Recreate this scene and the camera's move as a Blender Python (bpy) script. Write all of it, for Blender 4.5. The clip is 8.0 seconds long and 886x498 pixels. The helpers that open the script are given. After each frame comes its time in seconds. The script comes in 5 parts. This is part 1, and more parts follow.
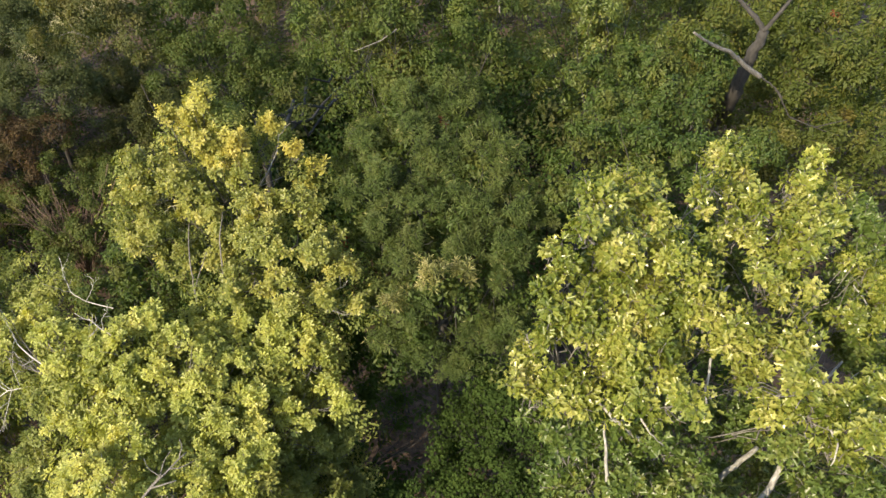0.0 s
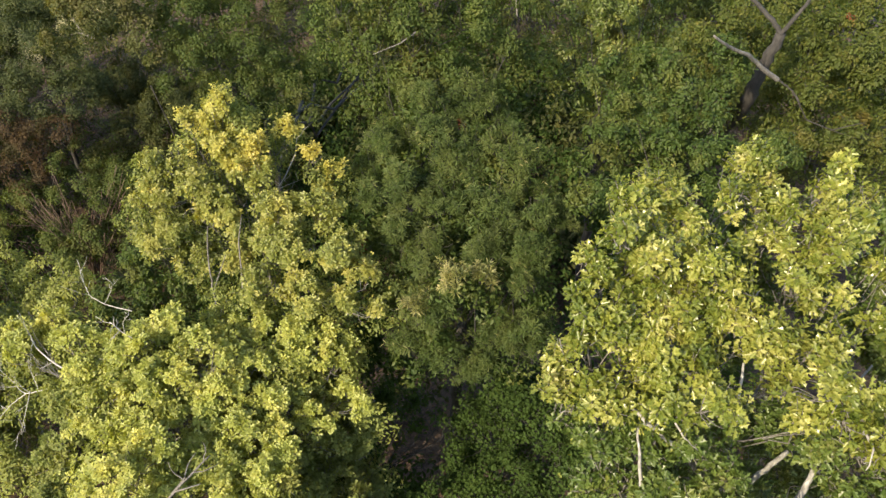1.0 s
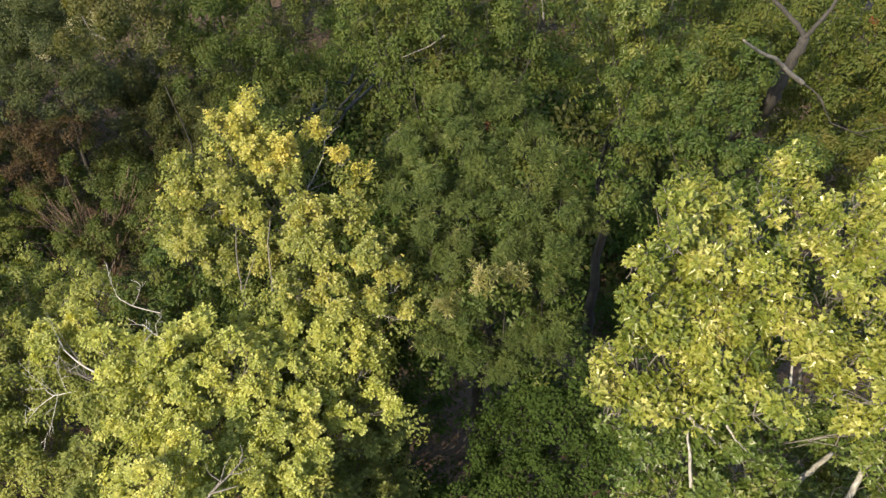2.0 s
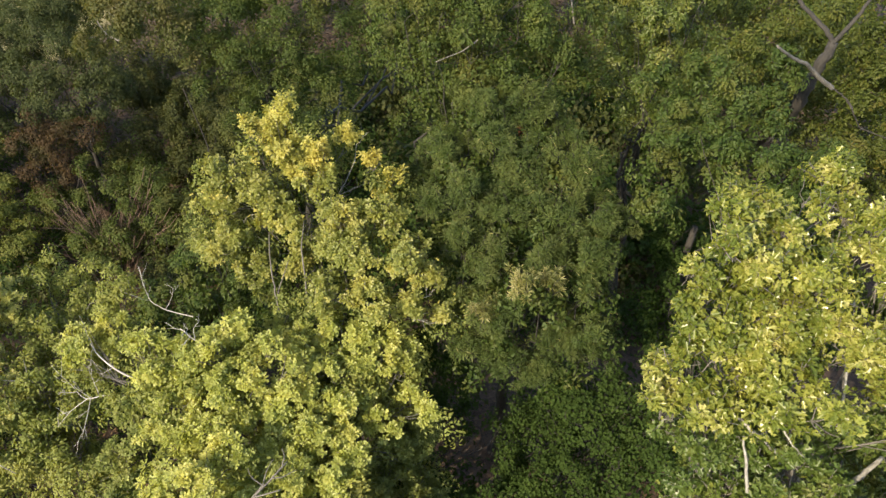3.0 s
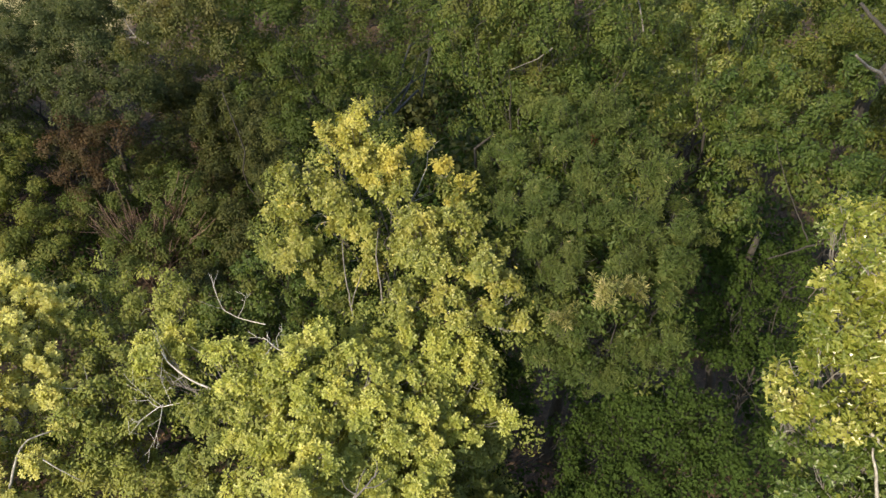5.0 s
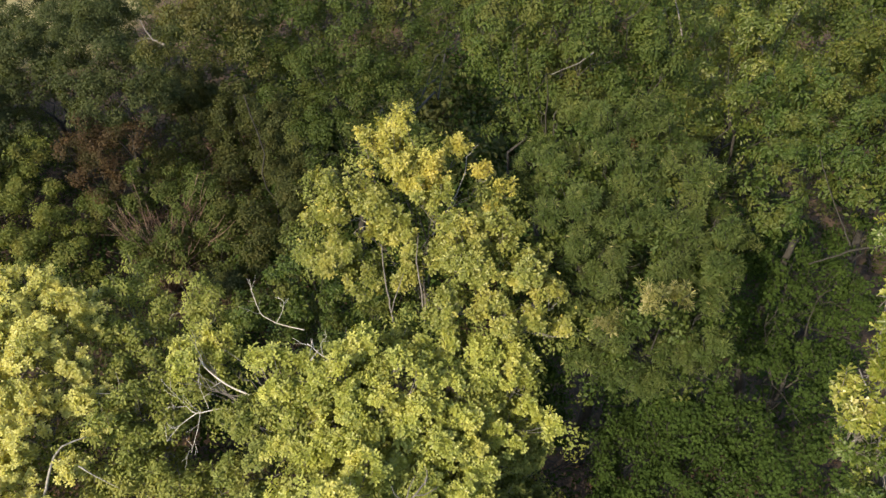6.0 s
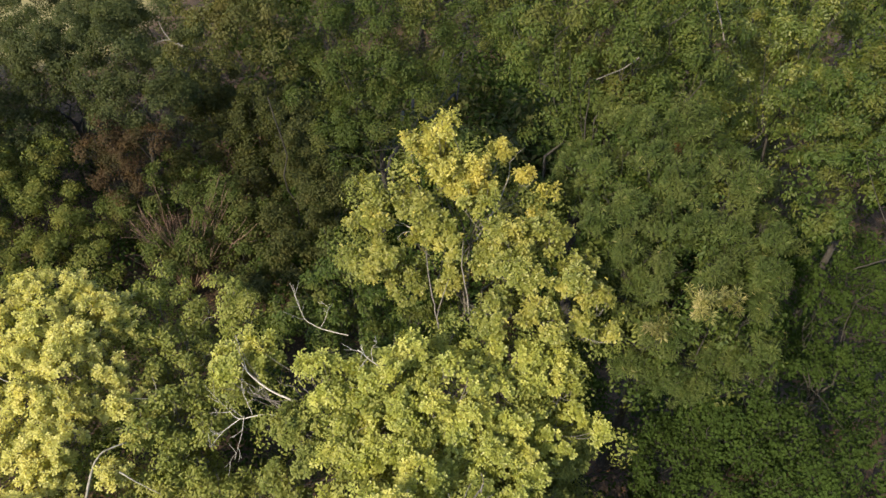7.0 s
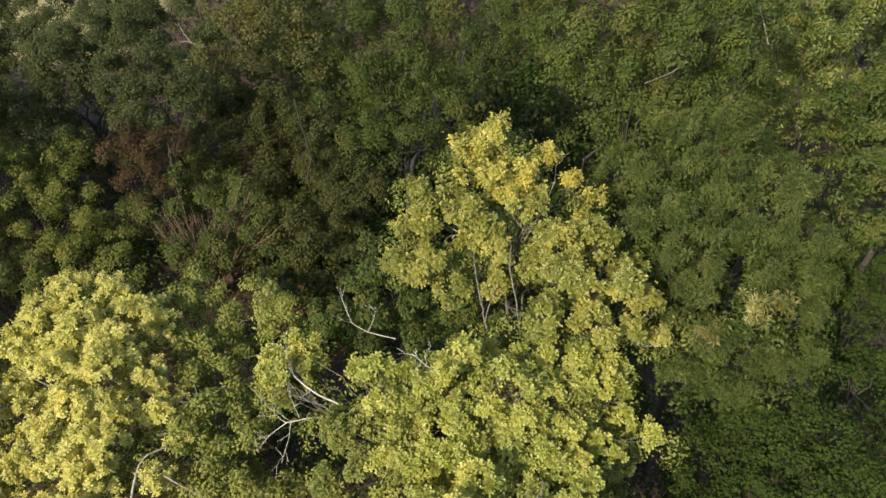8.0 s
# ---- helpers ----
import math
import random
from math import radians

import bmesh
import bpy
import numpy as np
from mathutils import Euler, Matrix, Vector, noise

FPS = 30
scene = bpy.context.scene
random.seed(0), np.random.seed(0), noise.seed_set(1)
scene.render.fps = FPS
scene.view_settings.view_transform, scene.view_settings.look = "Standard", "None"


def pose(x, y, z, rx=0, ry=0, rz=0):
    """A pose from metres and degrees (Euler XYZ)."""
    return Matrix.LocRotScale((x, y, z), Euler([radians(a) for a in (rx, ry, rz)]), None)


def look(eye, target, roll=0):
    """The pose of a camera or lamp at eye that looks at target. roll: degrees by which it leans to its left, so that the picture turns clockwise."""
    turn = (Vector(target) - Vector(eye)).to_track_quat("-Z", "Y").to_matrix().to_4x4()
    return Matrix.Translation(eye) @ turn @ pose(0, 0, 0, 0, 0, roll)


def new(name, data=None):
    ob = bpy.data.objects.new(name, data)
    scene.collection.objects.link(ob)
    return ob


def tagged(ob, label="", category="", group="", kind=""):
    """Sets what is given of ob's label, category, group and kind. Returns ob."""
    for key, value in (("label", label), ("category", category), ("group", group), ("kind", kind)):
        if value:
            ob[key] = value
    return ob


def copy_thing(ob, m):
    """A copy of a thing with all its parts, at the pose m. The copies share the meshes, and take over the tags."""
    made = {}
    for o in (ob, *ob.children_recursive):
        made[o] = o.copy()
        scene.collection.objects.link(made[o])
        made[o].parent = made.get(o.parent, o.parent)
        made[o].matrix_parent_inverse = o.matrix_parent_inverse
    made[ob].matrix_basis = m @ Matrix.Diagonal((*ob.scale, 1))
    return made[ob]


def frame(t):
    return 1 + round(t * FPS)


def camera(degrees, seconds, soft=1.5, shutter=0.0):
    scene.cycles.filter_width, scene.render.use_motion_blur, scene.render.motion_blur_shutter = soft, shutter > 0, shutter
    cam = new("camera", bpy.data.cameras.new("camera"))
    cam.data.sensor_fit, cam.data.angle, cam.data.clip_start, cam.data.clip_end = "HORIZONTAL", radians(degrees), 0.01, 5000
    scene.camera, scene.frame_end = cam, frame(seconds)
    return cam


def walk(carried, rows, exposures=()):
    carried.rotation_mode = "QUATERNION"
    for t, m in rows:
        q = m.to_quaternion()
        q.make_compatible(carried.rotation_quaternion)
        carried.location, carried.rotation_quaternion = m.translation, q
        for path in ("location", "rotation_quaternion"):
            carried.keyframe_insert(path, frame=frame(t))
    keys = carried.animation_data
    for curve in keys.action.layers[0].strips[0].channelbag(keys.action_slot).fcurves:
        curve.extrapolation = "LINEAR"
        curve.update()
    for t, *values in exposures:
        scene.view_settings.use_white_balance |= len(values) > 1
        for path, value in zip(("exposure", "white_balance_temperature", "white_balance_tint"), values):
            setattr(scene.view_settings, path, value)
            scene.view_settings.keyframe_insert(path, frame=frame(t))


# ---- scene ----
cam = camera(63.2, 8.0, soft=1.5)
METRES, EYE, TILT, LEAN, TURN = 8.0, 20.0, -38.0, 0.0, 0.0
ROWS = [
    (0.0, 0.0, 0.0, 0.0, 0.0, 0.0, -0.0),
    (0.5, -0.025, 0.0006, 0.0052, -0.06, -0.04, 0.01),
    (1.0, -0.0654, -0.0037, 0.0111, -0.18, -0.07, 0.03),
    (1.5, -0.1151, -0.0089, 0.0128, -0.36, -0.06, 0.02),
    (3.0, -0.2825, -0.0222, 0.0352, -0.83, -0.19, 0.02),
    (3.5, -0.3446, -0.0242, 0.0414, -0.98, -0.2, 0.0),
    (4.0, -0.4078, -0.0265, 0.0465, -1.14, -0.21, 0.01),
    (4.5, -0.4735, -0.0242, 0.0527, -1.29, -0.21, 0.03),
    (6.0, -0.6756, -0.0045, 0.0771, -1.7, -0.23, 0.05),
    (6.5, -0.75, 0.0019, 0.0848, -1.85, -0.23, 0.05),
    (7.0, -0.8275, 0.0051, 0.095, -2.0, -0.27, 0.05),
    (7.5, -0.9065, 0.0068, 0.1009, -2.18, -0.24, 0.02),
    (8.0, -0.9912, 0.0099, 0.1048, -2.36, -0.24, 0.01),
]
walk(cam, [(t, pose(0, 0, EYE, TILT, LEAN, TURN) @ pose(METRES * x, METRES * y, METRES * z, 90 + pitch, roll, yaw)) for t, x, y, z, yaw, pitch, roll in ROWS], exposures=[(0.0, 1.40), (1.5, 1.36), (4.0, 1.20), (6.5, 1.07), (8.0, 1.01)])

# ---- light: a low, warm sun from the left and a little behind, under a clear sky ----
SUN_WAY = Vector((0.55, 0.62, -0.52)).normalized()
elevation = math.asin(-SUN_WAY.z)
world = bpy.data.worlds.new("sky")
scene.world = world
world.use_nodes = True
sky = world.node_tree.nodes.new("ShaderNodeTexSky")
sky.sky_type = "NISHITA"
sky.sun_disc = False
sky.sun_elevation = elevation
sky.sun_rotation = math.atan2(-SUN_WAY.x, -SUN_WAY.y)
background = world.node_tree.nodes["Background"]
background.inputs["Strength"].default_value = 0.15
world.node_tree.links.new(sky.outputs[0], background.inputs["Color"])
lamp = bpy.data.lights.new("sun", "SUN")
lamp.energy, lamp.angle, lamp.color = 3.9, radians(0.6), (1.0, 0.87, 0.66)
sun = new("sun", lamp)
sun.matrix_world = look((-60, -30, 45), Vector((-60, -30, 45)) + SUN_WAY)
scene.view_settings.use_white_balance = True
scene.view_settings.white_balance_temperature = 7200


# ---- materials ----
def nodes_of(name):
    mat = bpy.data.materials.new(name)
    mat.use_nodes = True
    tree = mat.node_tree
    return mat, tree.nodes, tree.links, tree.nodes["Principled BSDF"]


def ramp(nodes, stops):
    node = nodes.new("ShaderNodeValToRGB")
    els = node.color_ramp.elements
    while len(els) < len(stops):
        els.new(0.5)
    for el, (at, colour) in zip(els, stops):
        el.position, el.color = at, (*colour, 1)
    return node


def leaf_material(name, stops, patch=None, gloss=0.42, through_light=0.45, patch_at=(0.52, 0.68), patch_scale=0.9):
    """Leaves whose colour varies leaf by leaf, spray by spray and, where patch is given, in drifts of another colour."""
    mat, nodes, links, bsdf = nodes_of(name)
    geo, info = nodes.new("ShaderNodeNewGeometry"), nodes.new("ShaderNodeObjectInfo")
    tint = ramp(nodes, stops)
    # single leaves differ a little; clumps differ more, in leaf colour and painted shading
    clump = nodes.new("ShaderNodeTexNoise")
    clump.inputs["Scale"].default_value, clump.inputs["Detail"].default_value = 1.7, 2
    links.new(geo.outputs["Position"], clump.inputs["Vector"])
    wide = nodes.new("ShaderNodeMapRange")
    wide.inputs["From Min"].default_value, wide.inputs["From Max"].default_value = 0.3, 0.7
    wide.inputs["To Max"].default_value = 0.6
    links.new(clump.outputs["Fac"], wide.inputs["Value"])
    pick = nodes.new("ShaderNodeMath")
    pick.operation = "MULTIPLY_ADD"
    pick.inputs[1].default_value = 0.4
    links.new(geo.outputs["Random Per Island"], pick.inputs[0])
    links.new(wide.outputs["Result"], pick.inputs[2])
    links.new(pick.outputs[0], tint.inputs["Fac"])
    colour = tint.outputs["Color"]
    if patch:
        drift = nodes.new("ShaderNodeTexNoise")
        drift.inputs["Scale"].default_value, drift.inputs["Detail"].default_value = patch_scale, 3
        links.new(geo.outputs["Position"], drift.inputs["Vector"])
        span = nodes.new("ShaderNodeMapRange")
        span.inputs["From Min"].default_value, span.inputs["From Max"].default_value = patch_at
        links.new(drift.outputs["Fac"], span.inputs["Value"])
        mix = nodes.new("ShaderNodeMix")
        mix.data_type = "RGBA"
        links.new(span.outputs["Result"], mix.inputs[0])
        links.new(colour, mix.inputs[6])
        mix.inputs[7].default_value = (*patch, 1)
        colour = mix.outputs[2]
    # blotches and veins at leaf scale, and a shift in value from spray to spray
    blotch = nodes.new("ShaderNodeTexNoise")
    blotch.inputs["Scale"].default_value, blotch.inputs["Detail"].default_value = 28, 4
    links.new(geo.outputs["Position"], blotch.inputs["Vector"])
    total = nodes.new("ShaderNodeMath")
    total.operation = "MULTIPLY_ADD"
    total.inputs[1].default_value = 0.5
    links.new(blotch.outputs["Fac"], total.inputs[0])
    tuft = nodes.new("ShaderNodeTexNoise")
    tuft.inputs["Scale"].default_value, tuft.inputs["Detail"].default_value = 2.2, 2
    links.new(geo.outputs["Position"], tuft.inputs["Vector"])
    drawn = nodes.new("ShaderNodeMath")
    drawn.operation = "MULTIPLY_ADD"
    drawn.inputs[1].default_value = 0.3
    links.new(info.outputs["Random"], drawn.inputs[0])
    links.new(tuft.outputs["Fac"], drawn.inputs[2])
    links.new(drawn.outputs[0], total.inputs[2])
    value = nodes.new("ShaderNodeMapRange")
    value.inputs["From Max"].default_value = 1.5
    value.inputs["To Min"].default_value, value.inputs["To Max"].default_value = 0.72, 1.25
    links.new(total.outputs[0], value.inputs["Value"])
    shade = nodes.new("ShaderNodeHueSaturation")
    links.new(value.outputs["Result"], shade.inputs["Value"])
    links.new(colour, shade.inputs["Color"])
    links.new(shade.outputs["Color"], bsdf.inputs["Base Color"])
    bsdf.inputs["Roughness"].default_value = gloss
    bsdf.inputs["Specular IOR Level"].default_value = 0.5 if gloss < 0.5 else 0.25
    soft = nodes.new("ShaderNodeBsdfTranslucent")
    warm = nodes.new("ShaderNodeMix")
    warm.data_type, warm.blend_type = "RGBA", "MULTIPLY"
    warm.inputs[0].default_value = 1
    warm.inputs[7].default_value = (1.25, 1.2, 0.45, 1)
    links.new(shade.outputs["Color"], warm.inputs[6])
    links.new(warm.outputs[2], soft.inputs["Color"])
    both = nodes.new("ShaderNodeMixShader")
    both.inputs[0].default_value = through_light
    links.new(bsdf.outputs[0], both.inputs[1])
    links.new(soft.outputs[0], both.inputs[2])
    links.new(both.outputs[0], nodes["Material Output"].inputs["Surface"])
    return mat


def bark_material(name, dark, light, scale=6.0):
    mat, nodes, links, bsdf = nodes_of(name)
    place = nodes.new("ShaderNodeTexCoord")
    stretch = nodes.new("ShaderNodeMapping")
    stretch.inputs["Scale"].default_value = (1, 1, 0.25)
    links.new(place.outputs["Object"], stretch.inputs["Vector"])
    grain = nodes.new("ShaderNodeTexNoise")
    grain.inputs["Scale"].default_value, grain.inputs["Detail"].default_value = scale * 5, 6
    links.new(stretch.outputs[0], grain.inputs["Vector"])
    moss = nodes.new("ShaderNodeTexNoise")
    moss.inputs["Scale"].default_value = scale * 0.5
    links.new(place.outputs["Object"], moss.inputs["Vector"])
    tint = ramp(nodes, [(0.3, dark), (0.7, light)])
    links.new(grain.outputs["Fac"], tint.inputs["Fac"])
    mix = nodes.new("ShaderNodeMix")
    mix.data_type, mix.blend_type = "RGBA", "MULTIPLY"
    mix.inputs[0].default_value = 0.6
    links.new(tint.outputs[0], mix.inputs[6])
    links.new(moss.outputs["Fac"], mix.inputs[7])
    links.new(mix.outputs[2], bsdf.inputs["Base Color"])
    bump = nodes.new("ShaderNodeBump")
    bump.inputs["Strength"].default_value, bump.inputs["Distance"].default_value = 0.7, 0.02
    links.new(grain.outputs["Fac"], bump.inputs["Height"])
    links.new(bump.outputs[0], bsdf.inputs["Normal"])
    bsdf.inputs["Roughness"].default_value = 0.9
    return mat


BARK = bark_material("grey_bark", (0.075, 0.07, 0.063), (0.26, 0.245, 0.225))
BARK_PALE = bark_material("pale_bark", (0.36, 0.345, 0.32), (0.72, 0.70, 0.66))
# dark bark; on limbs in shade its colour also carries that shade
BARK_DARK = bark_material("dark_bark", (0.02, 0.019, 0.018), (0.06, 0.056, 0.052))
BARK_MOTTLED = bark_material("mottled_bark", (0.13, 0.125, 0.11), (0.46, 0.45, 0.41), 3.0)
BARK_RED = bark_material("dead_twig_bark", (0.12, 0.08, 0.06), (0.28, 0.19, 0.145))

# sunlit leaves of the near oak; the palest stops paint in glints
LEAF_OAK_SUNLIT = leaf_material("sunlit_oak_leaf", [(0, (0.06, 0.095, 0.017)), (0.35, (0.14, 0.175, 0.034)), (0.65, (0.25, 0.268, 0.06)), (0.85, (0.40, 0.395, 0.135)), (1, (0.54, 0.50, 0.23))], gloss=0.26)
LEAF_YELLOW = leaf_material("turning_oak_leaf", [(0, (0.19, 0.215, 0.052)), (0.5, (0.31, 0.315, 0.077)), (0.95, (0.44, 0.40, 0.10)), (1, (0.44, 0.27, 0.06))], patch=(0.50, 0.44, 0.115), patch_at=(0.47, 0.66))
# the yellow drifts paint in sunlit tufts as well as yellowing leaves
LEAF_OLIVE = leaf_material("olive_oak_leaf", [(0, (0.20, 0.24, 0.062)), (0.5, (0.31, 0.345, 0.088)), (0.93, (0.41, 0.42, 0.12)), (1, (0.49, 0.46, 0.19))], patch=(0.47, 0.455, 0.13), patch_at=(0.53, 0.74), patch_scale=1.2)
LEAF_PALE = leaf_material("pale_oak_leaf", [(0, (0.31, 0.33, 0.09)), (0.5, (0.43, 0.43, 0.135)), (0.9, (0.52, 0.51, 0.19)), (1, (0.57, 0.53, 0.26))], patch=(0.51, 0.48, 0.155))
# darkened so that the leaf colour holds the shade on the willow oak
LEAF_SHADED_WILLOW = leaf_material("shaded_willow_oak_leaf", [(0, (0.033, 0.058, 0.014)), (0.5, (0.062, 0.094, 0.024)), (0.85, (0.11, 0.14, 0.042)), (1, (0.19, 0.20, 0.085))], patch=(0.10, 0.124, 0.038), gloss=0.55)
# the near oak's shaded leaves: shade put into a darker green
LEAF_OAK_SHADED = leaf_material("shaded_oak_leaf", [(0, (0.05, 0.09, 0.02)), (0.6, (0.10, 0.145, 0.034)), (0.9, (0.17, 0.20, 0.055)), (1, (0.30, 0.31, 0.13))], gloss=0.36)
# near-black green: the deep shade under the oaks is in this colour
LEAF_SHADED_MAPLE = leaf_material("shaded_maple_leaf", [(0, (0.026, 0.050, 0.010)), (0.7, (0.036, 0.066, 0.012)), (1, (0.048, 0.078, 0.015))], gloss=0.85)
LEAF_BROWN = leaf_material("browning_leaf", [(0, (0.045, 0.068, 0.015)), (0.6, (0.075, 0.095, 0.020)), (0.97, (0.115, 0.115, 0.026)), (1, (0.18, 0.13, 0.033))], patch=(0.13, 0.11, 0.028), patch_at=(0.6, 0.75), patch_scale=0.7, gloss=0.55)
# rust leaf, darkened further to hold the shade on the far shrub
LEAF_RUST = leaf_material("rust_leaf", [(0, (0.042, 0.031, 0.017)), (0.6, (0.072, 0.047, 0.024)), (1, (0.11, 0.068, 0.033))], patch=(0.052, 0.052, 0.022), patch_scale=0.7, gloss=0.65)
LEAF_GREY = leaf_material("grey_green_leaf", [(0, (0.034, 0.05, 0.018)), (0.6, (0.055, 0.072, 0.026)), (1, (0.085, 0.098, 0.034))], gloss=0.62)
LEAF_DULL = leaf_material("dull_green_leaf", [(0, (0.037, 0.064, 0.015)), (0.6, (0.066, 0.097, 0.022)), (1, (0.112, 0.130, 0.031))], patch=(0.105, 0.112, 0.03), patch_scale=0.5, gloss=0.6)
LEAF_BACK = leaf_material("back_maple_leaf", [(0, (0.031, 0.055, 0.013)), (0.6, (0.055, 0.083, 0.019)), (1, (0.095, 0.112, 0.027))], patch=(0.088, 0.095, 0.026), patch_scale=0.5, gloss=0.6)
# brighter than the crest oak's leaf: sun dapple put into the colour
LEAF_MID = leaf_material("mid_green_oak_leaf", [(0, (0.055, 0.09, 0.018)), (0.6, (0.10, 0.135, 0.028)), (0.9, (0.17, 0.185, 0.04)), (1, (0.25, 0.24, 0.06))], patch=(0.15, 0.155, 0.035), gloss=0.45)
LEAF_HAZEL = leaf_material("browning_hazel_leaf", [(0, (0.042, 0.056, 0.017)), (0.6, (0.072, 0.082, 0.026)), (1, (0.135, 0.128, 0.048))], patch=(0.105, 0.10, 0.034), gloss=0.55)
# far shrub leaf, its colour lowered to hold shade
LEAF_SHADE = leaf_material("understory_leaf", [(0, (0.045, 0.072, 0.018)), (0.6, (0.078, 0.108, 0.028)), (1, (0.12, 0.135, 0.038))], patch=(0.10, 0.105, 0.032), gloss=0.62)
LEAF_EDGE = leaf_material("edge_shrub_leaf", [(0, (0.07, 0.10, 0.024)), (0.6, (0.13, 0.16, 0.04)), (1, (0.20, 0.21, 0.055))], patch=(0.17, 0.17, 0.045), gloss=0.62)
# olive leaf kept very dark in place of deep shade
LEAF_SHADED_OLIVE = leaf_material("shaded_olive_leaf", [(0, (0.034, 0.046, 0.015)), (0.5, (0.054, 0.066, 0.02)), (1, (0.085, 0.085, 0.025))], gloss=0.62)
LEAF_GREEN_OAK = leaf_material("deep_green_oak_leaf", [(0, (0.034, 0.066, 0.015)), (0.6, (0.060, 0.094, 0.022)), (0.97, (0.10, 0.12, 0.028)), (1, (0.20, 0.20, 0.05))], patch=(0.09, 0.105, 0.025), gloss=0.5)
# paler copy for the few willow oak tips that catch the sun
LEAF_SUNLIT_TIP = leaf_material("willow_oak_sunlit_tip_leaf", [(0, (0.095, 0.125, 0.034)), (0.4, (0.17, 0.185, 0.055)), (0.7, (0.29, 0.275, 0.11)), (1, (0.44, 0.38, 0.22))], gloss=0.4)
# greener dim and inner oak leaves, with the crown's shade put into the colour
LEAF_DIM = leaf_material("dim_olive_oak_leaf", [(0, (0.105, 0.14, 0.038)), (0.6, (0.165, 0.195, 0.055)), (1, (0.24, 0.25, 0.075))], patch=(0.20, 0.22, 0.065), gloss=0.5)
LEAF_SHADED_INNER = leaf_material("shaded_inner_oak_leaf", [(0, (0.13, 0.165, 0.045)), (0.6, (0.20, 0.23, 0.062)), (1, (0.29, 0.29, 0.085))], patch=(0.25, 0.26, 0.075), gloss=0.5)
# the yellow oak's greener body, its shaded side put into a darker colour
LEAF_SHADED_BODY = leaf_material("shaded_green_gold_oak_leaf", [(0, (0.135, 0.165, 0.042)), (0.5, (0.21, 0.235, 0.058)), (0.9, (0.30, 0.30, 0.08)), (1, (0.38, 0.33, 0.11))], patch=(0.33, 0.315, 0.085), patch_at=(0.52, 0.70), patch_scale=1.1)
LEAF_RED = leaf_material("red_leaf", [(0, (0.08, 0.02, 0.012)), (1, (0.17, 0.045, 0.015))], gloss=0.6)


def litter_material():
    mat, nodes, links, bsdf = nodes_of("leaf_litter")
    geo = nodes.new("ShaderNodeNewGeometry")
    flecks = nodes.new("ShaderNodeTexVoronoi")
    flecks.inputs["Scale"].default_value = 11
    stir = nodes.new("ShaderNodeTexNoise")
    stir.inputs["Scale"].default_value, stir.inputs["Detail"].default_value = 5, 5
    links.new(geo.outputs["Position"], stir.inputs["Vector"])
    bend = nodes.new("ShaderNodeMix")
    bend.data_type = "VECTOR"
    bend.inputs[0].default_value = 0.35
    links.new(geo.outputs["Position"], bend.inputs[4])
    links.new(stir.outputs["Color"], bend.inputs[5])
    links.new(bend.outputs[1], flecks.inputs["Vector"])
    tint = ramp(nodes, [(0, (0.030, 0.019, 0.013)), (0.5, (0.062, 0.038, 0.024)), (1, (0.11, 0.07, 0.042))])
    links.new(flecks.outputs["Color"], tint.inputs["Fac"])
    broad = nodes.new("ShaderNodeTexNoise")
    broad.inputs["Scale"].default_value = 0.35
    links.new(geo.outputs["Position"], broad.inputs["Vector"])
    # beyond the wood's edge the floor turns to dry grass
    split = nodes.new("ShaderNodeSeparateXYZ")
    links.new(geo.outputs["Position"], split.inputs[0])
    ahead, aside, least = (nodes.new("ShaderNodeMath") for _ in range(3))
    ahead.operation, aside.operation, least.operation = "SUBTRACT", "SUBTRACT", "MINIMUM"
    links.new(split.outputs["Y"], ahead.inputs[0])
    ahead.inputs[1].default_value = 54
    aside.inputs[0].default_value = -30
    links.new(split.outputs["X"], aside.inputs[1])
    links.new(ahead.outputs[0], least.inputs[0])
    links.new(aside.outputs[0], least.inputs[1])
    edge = nodes.new("ShaderNodeMapRange")
    edge.inputs["From Min"].default_value, edge.inputs["From Max"].default_value = 0, 3
    links.new(least.outputs[0], edge.inputs["Value"])
    grass = ramp(nodes, [(0.3, (0.13, 0.13, 0.05)), (0.7, (0.30, 0.26, 0.12))])
    blades = nodes.new("ShaderNodeTexNoise")
    blades.inputs["Scale"].default_value, blades.inputs["Detail"].default_value = 3, 8
    links.new(geo.outputs["Position"], blades.inputs["Vector"])
    links.new(blades.outputs["Fac"], grass.inputs["Fac"])
    mix = nodes.new("ShaderNodeMix")
    mix.data_type = "RGBA"
    links.new(edge.outputs[0], mix.inputs[0])
    links.new(tint.outputs[0], mix.inputs[6])
    links.new(grass.outputs[0], mix.inputs[7])
    links.new(mix.outputs[2], bsdf.inputs["Base Color"])
    bump = nodes.new("ShaderNodeBump")
    bump.inputs["Distance"].default_value = 0.025
    links.new(flecks.outputs["Distance"], bump.inputs["Height"])
    links.new(bump.outputs[0], bsdf.inputs["Normal"])
    bsdf.inputs["Roughness"].default_value = 0.95
    return mat


LITTER = litter_material()


